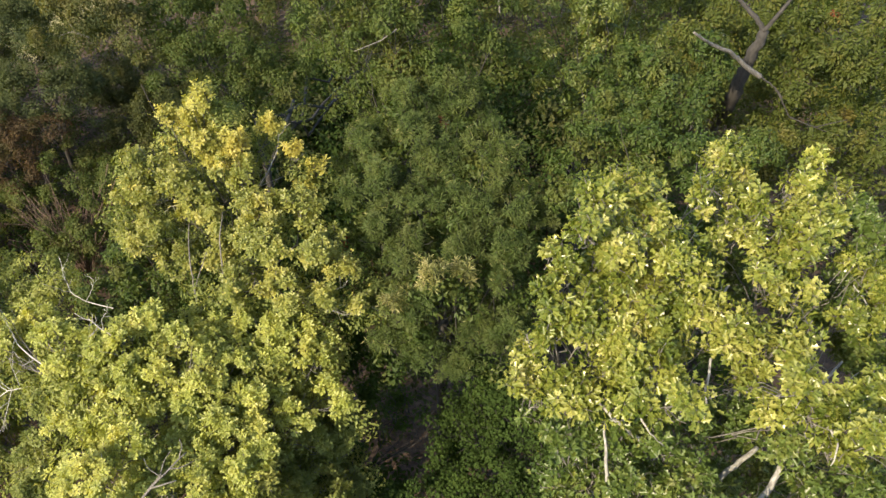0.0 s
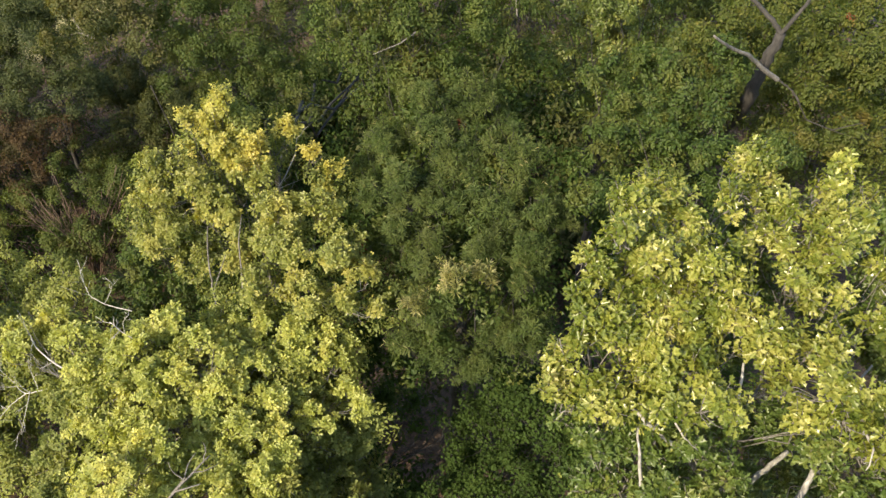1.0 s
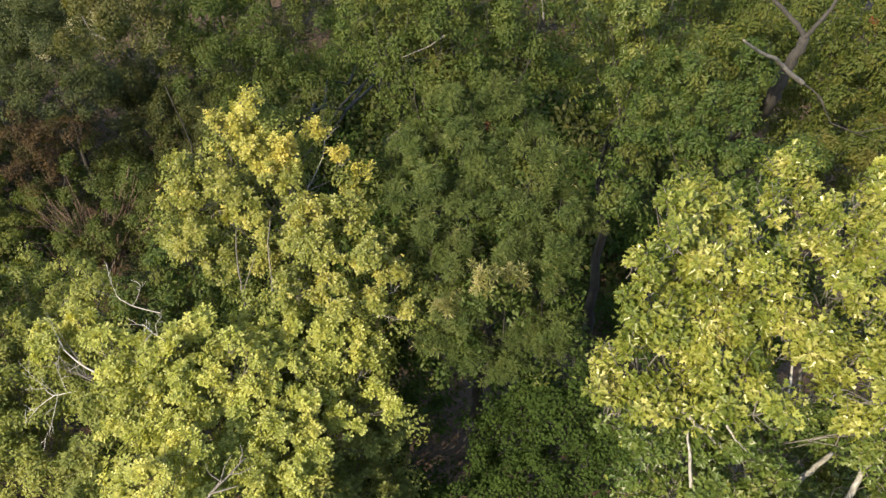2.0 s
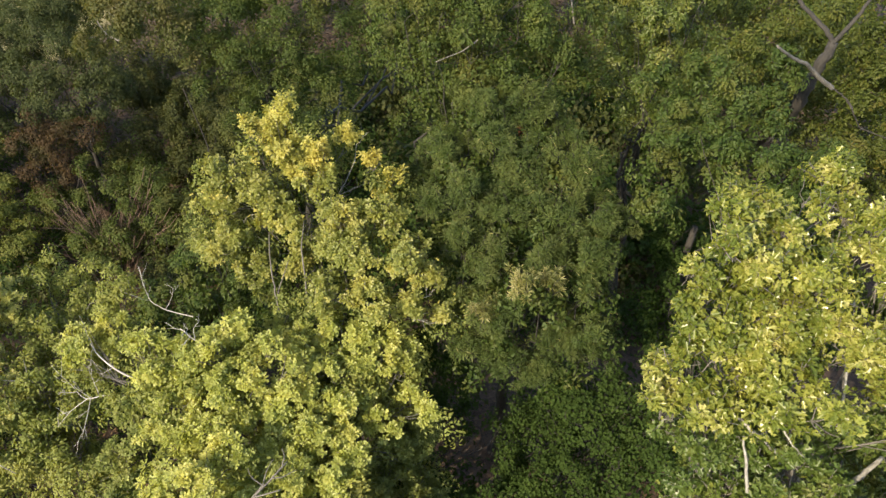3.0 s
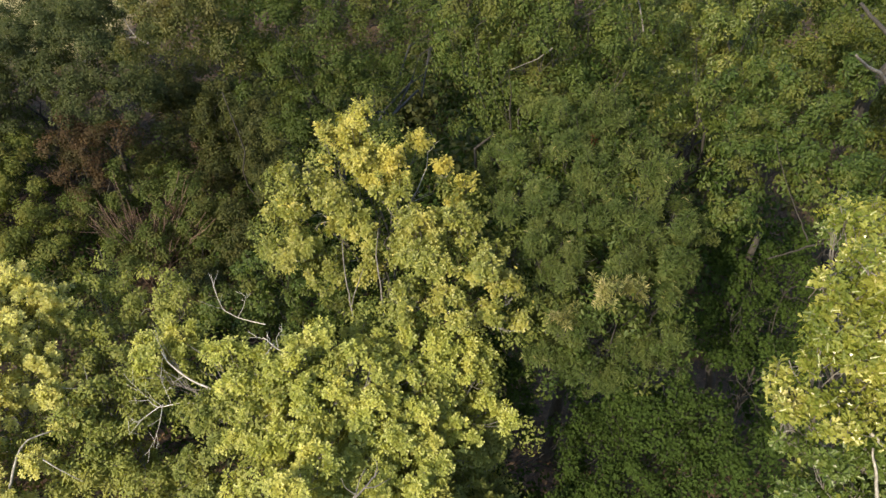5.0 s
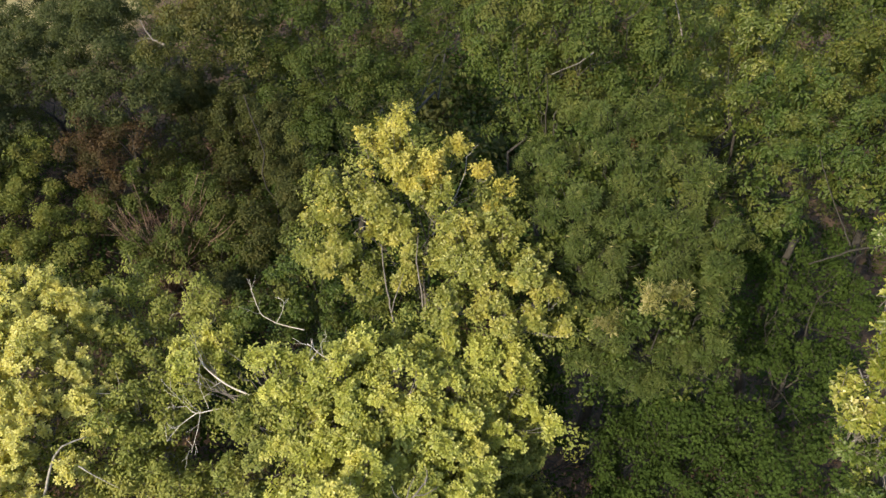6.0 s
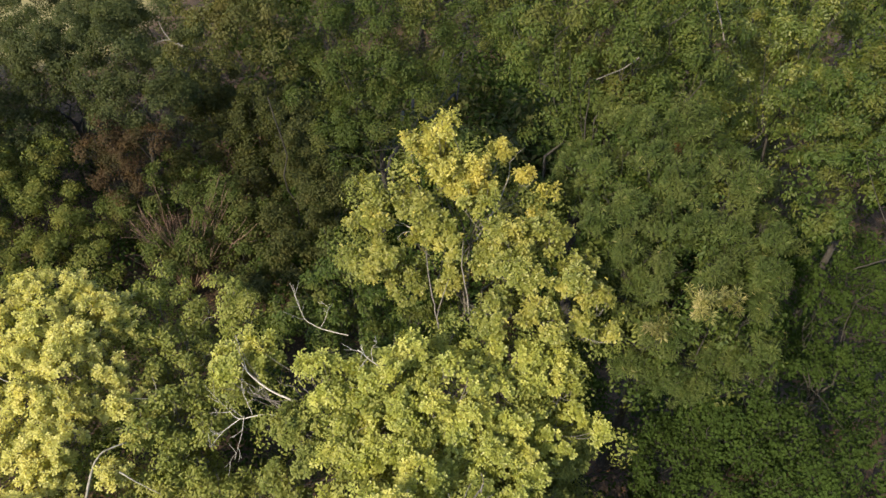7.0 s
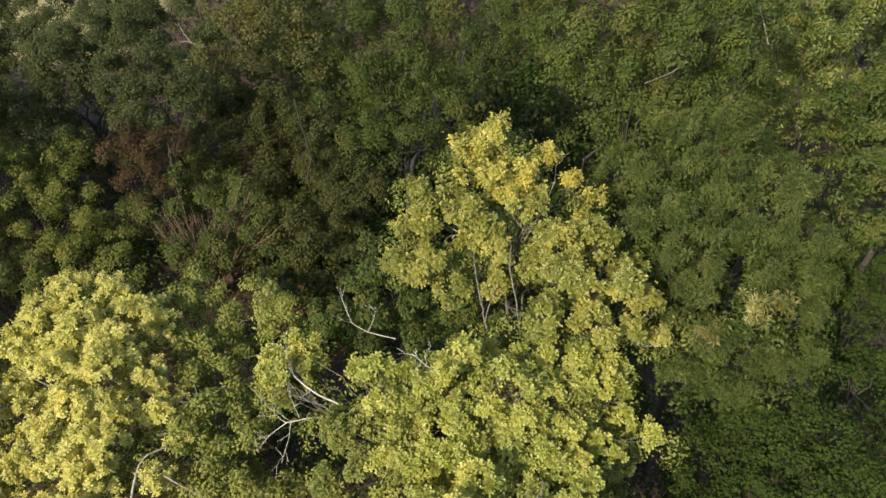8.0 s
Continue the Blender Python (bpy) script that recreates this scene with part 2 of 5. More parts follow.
# ---- mesh helpers ----
class Soup:
    """Points and faces gathered as arrays, then made into one mesh."""

    def __init__(self):
        self.points, self.loops, self.sizes, self.slots, self.count = [], [], [], [], 0

    def add(self, points, loops, sizes, slots):
        self.points.append(points)
        self.loops.append(loops + self.count)
        self.sizes.append(sizes)
        self.slots.append(slots)
        self.count += len(points)

    def arrays(self):
        return (np.concatenate(self.points), np.concatenate(self.loops), np.concatenate(self.sizes), np.concatenate(self.slots))

    def mesh(self, name, materials, smooth=False):
        points, loops, sizes, slots = self.arrays()
        mesh = bpy.data.meshes.new(name)
        mesh.vertices.add(len(points))
        mesh.vertices.foreach_set("co", points.astype(np.float32).ravel())
        mesh.loops.add(len(loops))
        mesh.loops.foreach_set("vertex_index", loops.astype(np.int32))
        mesh.polygons.add(len(sizes))
        mesh.polygons.foreach_set("loop_start", np.r_[0, np.cumsum(sizes)[:-1]].astype(np.int32))
        mesh.polygons.foreach_set("material_index", slots.astype(np.int32))
        for m in materials:
            mesh.materials.append(m)
        if smooth:
            mesh.polygons.foreach_set("use_smooth", np.ones(len(sizes), bool))
        mesh.update(calc_edges=True)
        return mesh


def unit(v):
    v = np.asarray(v, float)
    return v / np.maximum(np.linalg.norm(v, axis=-1, keepdims=True), 1e-9)


def tube(soup, path, radii, sides=6, slot=0):
    """A tapered tube along a path, closed at its far end."""
    path, radii = np.asarray(path, float), np.asarray(radii, float)
    n = len(path)
    ahead = unit(np.gradient(path, axis=0))
    side = unit(np.cross(ahead, np.array([0.31, 0.87, 0.38])))
    other = np.cross(ahead, side)
    turn = np.linspace(0, 2 * np.pi, sides, endpoint=False)
    ring = np.cos(turn)[None, :, None] * side[:, None] + np.sin(turn)[None, :, None] * other[:, None]
    points = (path[:, None] + ring * radii[:, None, None]).reshape(-1, 3)
    a = np.arange(n - 1)[:, None] * sides + np.arange(sides)[None]
    b = np.arange(n - 1)[:, None] * sides + (np.arange(sides)[None] + 1) % sides
    loops = np.stack([a, b, b + sides, a + sides], -1).reshape(-1)
    count = (n - 1) * sides
    soup.add(points, np.r_[loops, (n - 1) * sides + np.arange(sides)], np.r_[np.full(count, 4), sides], np.full(count + 1, slot))


def bent(rng, start, end, sag=0.12, wander=0.05, steps=8):
    """A limb's line from start to end: it rises, bows and wavers a little."""
    start, end = np.asarray(start, float), np.asarray(end, float)
    s = np.linspace(0, 1, steps)[:, None]
    length = np.linalg.norm(end - start)
    bow = np.array([rng.normal(0, 0.5), rng.normal(0, 0.5), -1.0]) * sag * length
    line = start + (end - start) * s + bow * (s * (1 - s)) * 2
    shake = rng.normal(0, wander * length, (steps, 3)) * (s * (1 - s)) * 2
    return line + shake


# half outlines of leaves, from the stalk to the tip, at length 1
OAK_HALF = [(0, 0), (0.24, 0.30), (0.10, 0.42), (0.33, 0.67), (0.10, 0.77), (0, 1.0)]
LOBED_HALF = [(0, 0), (0.30, 0.36), (0.13, 0.50), (0.27, 0.74), (0, 1.0)]
CUT_HALF = [(0, 0), (0.28, 0.34), (0.06, 0.46), (0.33, 0.76), (0, 1.0)]
PLAIN_HALF = [(0, 0), (0.27, 0.48), (0, 1.0)]
OVAL_HALF = [(0, 0), (0.24, 0.32), (0.19, 0.68), (0, 1.0)]
NARROW_HALF = [(0, 0), (0.08, 0.32), (0.055, 0.72), (0, 1.0)]
MAPLE_HALF = [(0, 0), (0.36, 0.18), (0.26, 0.38), (0.44, 0.62), (0.16, 0.62), (0, 1.0)]


def leaf_points(half):
    right = np.array([(x, y, 0.32 * x - 0.22 * y * y) for x, y in half])
    left = right[1:-1] * (-1, 1, 1)
    return np.concatenate([right, left[::-1]]), len(half)


def leaf_loops(k, count):
    """The two halves of each leaf, joined along the midrib."""
    one = np.r_[np.arange(k), k - 1, np.arange(k, 2 * k - 2), 0]
    return (np.arange(count)[:, None] * (2 * k - 2) + one).reshape(-1)


def spray(rng, half, leaf, count, dome, spike=0.45, wild=0.25, stalked=True):
    """A leafy twig end, growing along +z from the origin: leaves laid like shingles over a small dome round a thin stalk.
    spike: how far the leaves point outwards instead of lying along the dome."""
    soup = Soup()
    shape, k = leaf_points(half)
    turn = np.arange(count) * 2.39996 + rng.normal(0, 0.35, count)
    tilt = np.arccos(1 - 1.15 * (np.arange(count) + 0.5) / count) + rng.normal(0, 0.12, count)
    out = np.stack([np.sin(tilt) * np.cos(turn), np.sin(tilt) * np.sin(turn), np.cos(tilt)], -1)
    along = np.stack([np.cos(tilt) * np.cos(turn), np.cos(tilt) * np.sin(turn), -np.sin(tilt)], -1)
    way = unit(out * spike + along * 0.85 + rng.normal(0, wild, (count, 3)))
    foot = out * dome * rng.uniform(0.55, 1.05, (count, 1)) * (1, 1, 0.8)
    normal = unit(out + (0, 0, 0.25) + rng.normal(0, wild, (count, 3)))
    normal = unit(normal - way * (normal * way).sum(-1, keepdims=True))
    across = np.cross(way, normal)
    size = leaf * rng.uniform(0.7, 1.2, count)
    basis = np.stack([across, way, normal], 1) * size[:, None, None]
    points = (foot[:, None] + shape[None] @ basis).reshape(-1, 3)
    soup.add(points, leaf_loops(k, count), np.full(count * 2, k), np.zeros(count * 2, int))
    if not stalked:
        return soup.arrays()
    s = np.linspace(-1.2, 0.7, 3)
    stalk = np.stack([0.15 * np.sin(s * 2), 0.15 * np.cos(s * 2), s], -1) * dome
    tube(soup, stalk, np.linspace(0.010, 0.004, 3) * max(1, leaf / 0.14), 3, 1)
    return soup.arrays()


def whorl(rng, half, leaf, count, stem):
    """An oak's twig end, growing along +z: leaves stand out round it like a star, the upper ones steeper and smaller."""
    soup = Soup()
    shape, k = leaf_points(half)
    high = (np.arange(count) + 0.5) / count
    turn = np.arange(count) * 2.39996 + rng.normal(0, 0.25, count)
    radial = np.stack([np.cos(turn), np.sin(turn), np.zeros(count)], -1)
    rise = 0.05 + 1.5 * high**2.2 + rng.normal(0, 0.16, count)
    way = unit(radial + np.stack([np.zeros(count), np.zeros(count), rise], -1))
    foot = np.stack([np.zeros(count), np.zeros(count), high * stem], -1) + way * leaf * 0.25
    normal = unit(np.array([0, 0, 1.0]) + rng.normal(0, 0.2, (count, 3)) - radial * (rise * 0.6)[:, None])
    normal = unit(normal - way * (normal * way).sum(-1, keepdims=True))
    across = np.cross(way, normal)
    size = leaf * (1.15 - 0.35 * high) * rng.uniform(0.85, 1.15, count)
    basis = np.stack([across, way, normal], 1) * size[:, None, None]
    points = (foot[:, None] + shape[None] @ basis).reshape(-1, 3)
    soup.add(points, leaf_loops(k, count), np.full(count * 2, k), np.zeros(count * 2, int))
    s = np.linspace(-1.8, 1.0, 3)
    tube(soup, np.stack([0.08 * np.sin(s * 2), 0.08 * np.cos(s * 2), s], -1) * stem, np.linspace(0.009, 0.004, 3), 3, 1)
    return soup.arrays()


def leaf_join(variants, frames_, choice):
    """Many sprays, placed by their 4 x 4 frames, in one soup."""
    soup = Soup()
    for n, (points, loops, sizes, slots) in enumerate(variants):
        use = frames_[choice == n]
        if not len(use):
            continue
        placed = np.einsum("nij,pj->npi", use[:, :3, :3], points) + use[:, None, :3, 3]
        shift = np.arange(len(use))[:, None] * len(points)
        soup.add(placed.reshape(-1, 3), (loops[None] + shift).reshape(-1), np.tile(sizes, len(use)), np.tile(slots, len(use)))
    return soup


SPECIES = {}


def species(name, half, leaf, count, dome, gap, leaf_mat, bark, seed, spike=0.45, star=False, tuft=8, loose=0.9, inner_mat=None, flat=1.0):
    rng = np.random.default_rng(seed)
    grow = (lambda: whorl(rng, half, leaf, count, dome)) if star else (lambda: spray(rng, half, leaf, count, dome, spike, stalked=half is not PLAIN_HALF))
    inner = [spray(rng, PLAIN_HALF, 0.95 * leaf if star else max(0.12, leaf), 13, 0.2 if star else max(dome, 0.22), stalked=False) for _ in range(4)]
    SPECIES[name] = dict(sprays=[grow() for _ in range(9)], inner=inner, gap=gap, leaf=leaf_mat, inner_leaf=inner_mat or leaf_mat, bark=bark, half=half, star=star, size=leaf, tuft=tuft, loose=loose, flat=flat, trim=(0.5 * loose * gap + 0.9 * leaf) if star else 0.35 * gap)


species("near_oak", OAK_HALF, 0.125, 10, 0.12, 0.23, LEAF_OAK_SHADED, BARK, 1, star=True, tuft=6, loose=1.0, flat=0.55)
# inner_mat: darker leaves that carry the shade inside the crown
species("yellow_oak", CUT_HALF, 0.108, 14, 0.09, 0.235, LEAF_SHADED_BODY, BARK, 2, star=True, tuft=7, loose=1.15, inner_mat=LEAF_DIM)
species("olive_oak", CUT_HALF, 0.112, 14, 0.09, 0.245, LEAF_DIM, BARK, 3, star=True, tuft=7, loose=1.15, inner_mat=LEAF_SHADED_INNER)
species("pale_oak", CUT_HALF, 0.105, 13, 0.09, 0.26, LEAF_PALE, BARK, 4, star=True, tuft=7, loose=1.15, inner_mat=LEAF_SHADED_INNER)
species("mid_oak", LOBED_HALF, 0.098, 27, 0.19, 0.42, LEAF_MID, BARK_DARK, 21, 0.8, tuft=10, loose=0.75)
species("far_hazel", PLAIN_HALF, 0.12, 36, 0.28, 0.56, LEAF_HAZEL, BARK_DARK, 22, 0.8)
species("shade_oak", LOBED_HALF, 0.102, 25, 0.17, 0.40, LEAF_GREEN_OAK, BARK_DARK, 5, 0.8)
species("dim_oak", OVAL_HALF, 0.11, 24, 0.18, 0.40, LEAF_SHADED_INNER, BARK, 18, 0.8)
species("willow_oak", NARROW_HALF, 0.135, 23, 0.12, 0.27, LEAF_SHADED_WILLOW, BARK_DARK, 6, star=True, tuft=10, loose=1.35, inner_mat=LEAF_GREEN_OAK)
species("crest_oak", LOBED_HALF, 0.098, 27, 0.19, 0.42, LEAF_DULL, BARK_DARK, 7, 0.8, tuft=10, loose=0.75)
species("gold_oak", LOBED_HALF, 0.115, 22, 0.18, 0.42, LEAF_BROWN, BARK_DARK, 8, 0.8)
species("maple", MAPLE_HALF, 0.11, 16, 0.18, 0.44, LEAF_SHADED_MAPLE, BARK_DARK, 9, 0.5)
species("far_maple", PLAIN_HALF, 0.105, 40, 0.26, 0.54, LEAF_BACK, BARK_DARK, 10, 0.8)
species("far_grey", PLAIN_HALF, 0.13, 40, 0.30, 0.60, LEAF_GREY, BARK_DARK, 11, 0.9)
species("far_rust", PLAIN_HALF, 0.105, 36, 0.26, 0.58, LEAF_RUST, BARK_DARK, 12, 0.8)
species("far_green", PLAIN_HALF, 0.13, 36, 0.28, 0.56, LEAF_SHADE, BARK_DARK, 13, 0.8)
species("edge_green", PLAIN_HALF, 0.13, 36, 0.28, 0.56, LEAF_EDGE, BARK_DARK, 20, 0.8)
species("far_olive", PLAIN_HALF, 0.13, 36, 0.28, 0.56, LEAF_SHADED_OLIVE, BARK_DARK, 14, 0.8)
species("low", PLAIN_HALF, 0.17, 11, 0.28, 0.78, LEAF_SHADED_MAPLE, BARK_DARK, 16, 0.8, tuft=3)
species("low_olive", PLAIN_HALF, 0.17, 11, 0.28, 0.78, LEAF_SHADED_OLIVE, BARK_DARK, 17, 0.8, tuft=3)
species("wood", PLAIN_HALF, 0.46, 10, 0.6, 1.45, LEAF_DULL, BARK_DARK, 15, 0.8, tuft=4)
species("near_wood", PLAIN_HALF, 0.24, 18, 0.42, 0.95, LEAF_DULL, BARK_DARK, 19, 0.8, tuft=5)


def ground_height(x, y):
    """The wood's floor: level near the camera, falling away beyond, with low swells."""
    t = np.clip((np.asarray(y, float) - 9) / 20, 0, 1)
    swell = 0.18 * np.sin(np.asarray(x, float) * 0.31 + 1.3) * np.cos(np.asarray(y, float) * 0.27)
    return 0.2 - 4.4 * t * t * (3 - 2 * t) + swell


def child(name, mesh, parent, label="", kind=""):
    ob = new(name, mesh)
    ob.parent = parent
    return tagged(ob, label, kind=kind)


def lobe_frames(rng, lobe, gap, fill=1.0, tuft=8, spread=0.9, trim=0.1, flat=1.0):
    """Where a lobe of the crown carries its sprays: in tufts over its upper and outer shell, uneven, with gaps between the tufts."""
    x, y, z, r = lobe
    count = max(3, int(4 * np.pi * r * r * 0.8 / gap**2 * fill * 1.3 / tuft))
    middle = unit(rng.normal(0, 1, (count, 3)))
    middle[:, 2] = np.where(middle[:, 2] < -0.55, -middle[:, 2], middle[:, 2])
    r = max(r - trim, 0.42 * r)
    reach = r * rng.uniform(0.5, 1.2, len(middle))
    stray = np.repeat(rng.normal(0, 0.2 * r + 0.03, (count, 3)), tuft, 0)
    middle, reach = np.repeat(middle, tuft, 0), np.repeat(reach, tuft)
    n = len(middle)
    shift = unit(rng.normal(0, 1, (n, 3))) * gap * rng.uniform(0.15, 1.0, (n, 1)) * spread
    shift -= middle * np.minimum((shift * middle).sum(-1, keepdims=True), 0) * 0.8
    place = middle * reach[:, None] * (1.0, 1.0, 0.85) + shift + stray + (x, y, z)
    axis = unit(middle * 0.6 + unit(shift) * (0.7 - 0.3 * flat) + np.array([-0.28, -0.22, 0.85]) * flat + rng.normal(0, 0.38 - 0.2 * flat, (n, 3)))
    side = unit(np.cross(axis, unit(rng.normal(0, 1, (n, 3)))))
    size = rng.uniform(0.8, 1.2, n)
    m = np.zeros((n, 4, 4))
    m[:, :3, 0], m[:, :3, 1], m[:, :3, 2] = side * size[:, None], np.cross(axis, side) * size[:, None], axis * size[:, None]
    m[:, :3, 3], m[:, 3, 3] = place, 1
    return m


def bare_limbs(root, bark, runs, label="", twigs=0):
    """Bare limbs and twigs of a tree, each a line of places with its radius at both ends. twigs: side twigs on each."""
    base = np.array(root.location)
    rng = np.random.default_rng(len(runs))
    for r0, r1, *places in runs:
        line = np.array(places) - base
        steps = np.linspace(0, len(line) - 1, 4 * len(line) - 3)
        path = np.stack([np.interp(steps, np.arange(len(line)), line[:, k]) for k in range(3)], -1)
        path[1:-1] = (path[:-2] + 2 * path[1:-1] + path[2:]) / 4 + rng.normal(0, 0.12 * r1 + 0.004, path[1:-1].shape)
        soup = Soup()
        tube(soup, path, np.linspace(r0, r1, len(path)), 8 if r0 > 0.05 else 5)
        length = np.linalg.norm(path[-1] - path[0])
        for _ in range(twigs):
            start = path[int(rng.integers(len(path) // 3, len(path)))]
            tip = start + (unit(path[-1] - path[0]) * 0.6 + rng.normal(0, 0.5, 3)) * length * rng.uniform(0.25, 0.5)
            side = bent(rng, start, tip, 0.06, 0.06, 5)
            tube(soup, side, np.linspace(0.7 * r1 + 0.003, 0.004, 5), 3)
            tube(soup, bent(rng, side[2], side[2] + (tip - start) * 0.4 + rng.normal(0, 0.1, 3) * length, 0.05, 0.05, 4), np.linspace(0.005, 0.003, 4), 3)
        child("limb", soup.mesh("limb", [bark], True), root, label)


def tree(name, kind, lobes, foot, fork, girth, label, category, seed, singles=0, fill=1.0, group="", limbs=True, deep=2, lean=0.55, plain=False, recoloured=(0, None)):
    """A tree: a tapered trunk from foot to fork, a limb to each lobe of the crown, and the lobes' foliage.
    singles: how many outermost leaves are single parts; the rest is joined bough by bough. deep: layers of inner foliage.
    recoloured: how many of the first lobes bear leaves of another colour, and their material."""
    rng = np.random.default_rng(seed)
    sp = SPECIES[kind]
    fx, fy = foot
    base = np.array([fx, fy, float(ground_height(fx, fy)) - 0.05])
    root = tagged(new(name), label, category, group)
    root.location = base
    lobes = np.array(lobes, float)
    lobes[:, :3] -= base
    fork = np.array(fork, float) - base
    soup = Soup()
    line = bent(rng, (0, 0, 0), fork, 0.02, 0.03, 12)
    tube(soup, line, girth * (np.linspace(1, 0.5, 12) + 0.5 * np.exp(-np.linspace(0, 9, 12))), 5 if plain else 10)
    child("trunk", soup.mesh("trunk", [sp["bark"]], True), root)
    single = []
    if singles:
        for droop in (0.7, 1.0, 1.4):
            shape, k = leaf_points(sp["half"])
            one = Soup()
            one.add(shape * (1, 1, droop) * sp["size"], leaf_loops(k, 1), np.array([k, k]), np.zeros(2, int))
            single.append(one.mesh("leaf", [recoloured[1] or sp["leaf"]]))
    if plain:
        frames_ = np.concatenate([lobe_frames(rng, lobe, sp["gap"], fill, sp["tuft"]) for lobe in lobes])
        joined = leaf_join(sp["sprays"], frames_, rng.integers(0, len(sp["sprays"]), len(frames_)))
        child("crown", joined.mesh("crown", [sp["leaf"], sp["bark"]]), root, kind="stuff")
        return root
    mains, used = [], {}
    for at_lobe, lobe in enumerate(lobes):
        centre, r = lobe[:3], lobe[3]
        # the first lobes' own leaf colour: autumn tint, and sun put into the colour
        leaf_mat = recoloured[1] if at_lobe < recoloured[0] else sp["leaf"]
        if limbs:
            start = line[int(rng.integers(6, 12))]
            thick = girth * 0.12 + 0.006 * np.linalg.norm(centre - start)
            if len(mains) > 4 and at_lobe % 7:
                # a side branch off the nearest main limb
                joints = np.concatenate(mains)
                near = np.linalg.norm(joints - centre, axis=1) + 2.0 * np.maximum(joints[:, 2] - centre[2] + 0.3, 0)
                near += [0.5 * used.get(n, 0) for n in range(len(joints))]
                pick = int(near.argmin())
                used[pick] = used.get(pick, 0) + 1
                start, thick = joints[pick], 0.012
            path = bent(rng, start, centre + (0, 0, -0.2 * r), 0.10, 0.07, 9)
            if thick > 0.012:
                mains.append(path[3:8])
            soup = Soup()
            tube(soup, path, np.linspace(thick, 0.007, 9), 6)
            for _ in range(4):
                at = path[int(rng.integers(5, 9))]
                tip = centre + unit(rng.normal(0, 1, 3) + (0, 0, 0.3)) * r * 0.95
                tube(soup, bent(rng, at, tip, 0.12, 0.08, 5), np.linspace(0.013, 0.005, 5), 3)
            child("limb", soup.mesh("limb", [sp["bark"]], True), root)
        frames_ = lobe_frames(rng, lobe, sp["gap"], fill, sp["tuft"], sp["loose"], sp["trim"], sp["flat"])
        choice = rng.integers(0, len(sp["sprays"]), len(frames_))
        joined = leaf_join(sp["sprays"], frames_, choice)
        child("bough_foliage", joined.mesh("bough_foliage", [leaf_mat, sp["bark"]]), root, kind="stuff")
        for m in frames_[: singles // len(lobes)]:
            ob = child("leaf", single[int(rng.integers(0, 3))], root)
            out = Vector(m[:3, 2]) * 0.3
            ob.matrix_local = Matrix.Translation(Vector(m[:3, 3]) + out) @ Euler((rng.uniform(-0.6, 0.6), rng.uniform(-0.6, 0.6), rng.uniform(0, 6.3))).to_matrix().to_4x4()
    if deep:
        # the crown's inner and lower foliage; a darker inner_leaf carries its shade
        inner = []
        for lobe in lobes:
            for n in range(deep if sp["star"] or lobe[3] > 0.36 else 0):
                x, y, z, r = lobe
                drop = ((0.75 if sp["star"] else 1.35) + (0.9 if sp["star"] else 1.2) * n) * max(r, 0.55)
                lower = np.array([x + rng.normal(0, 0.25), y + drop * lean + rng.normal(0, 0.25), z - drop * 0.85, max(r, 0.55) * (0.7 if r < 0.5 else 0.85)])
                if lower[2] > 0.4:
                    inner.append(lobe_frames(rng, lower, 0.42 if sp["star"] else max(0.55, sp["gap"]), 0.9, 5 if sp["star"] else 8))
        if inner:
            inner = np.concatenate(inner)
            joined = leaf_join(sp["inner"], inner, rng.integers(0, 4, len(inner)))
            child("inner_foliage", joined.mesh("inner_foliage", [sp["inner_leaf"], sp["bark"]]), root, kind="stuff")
    return root


# ---- the ground ----
def build_ground():
    steps = np.concatenate([-np.geomspace(1500, 50, 14), np.linspace(-44, 56, 81), np.geomspace(62, 1500, 14)])
    xs, ys = np.meshgrid(steps, steps)
    zs = ground_height(xs, ys) + 0.05 * np.sin(xs * 2.1) * np.sin(ys * 1.7 + 0.6)
    n = len(steps)
    a = (np.arange(n - 1)[:, None] * n + np.arange(n - 1)[None]).reshape(-1)
    loops = np.stack([a, a + 1, a + n + 1, a + n], -1).reshape(-1)
    soup = Soup()
    soup.add(np.stack([xs, ys, zs], -1).reshape(-1, 3), loops, np.full(len(a), 4), np.zeros(len(a), int))
    tagged(new("ground", soup.mesh("ground", [LITTER], True)), "dark brown leaf-littered woodland floor sloping gently away", "ground", kind="structure")


build_ground()

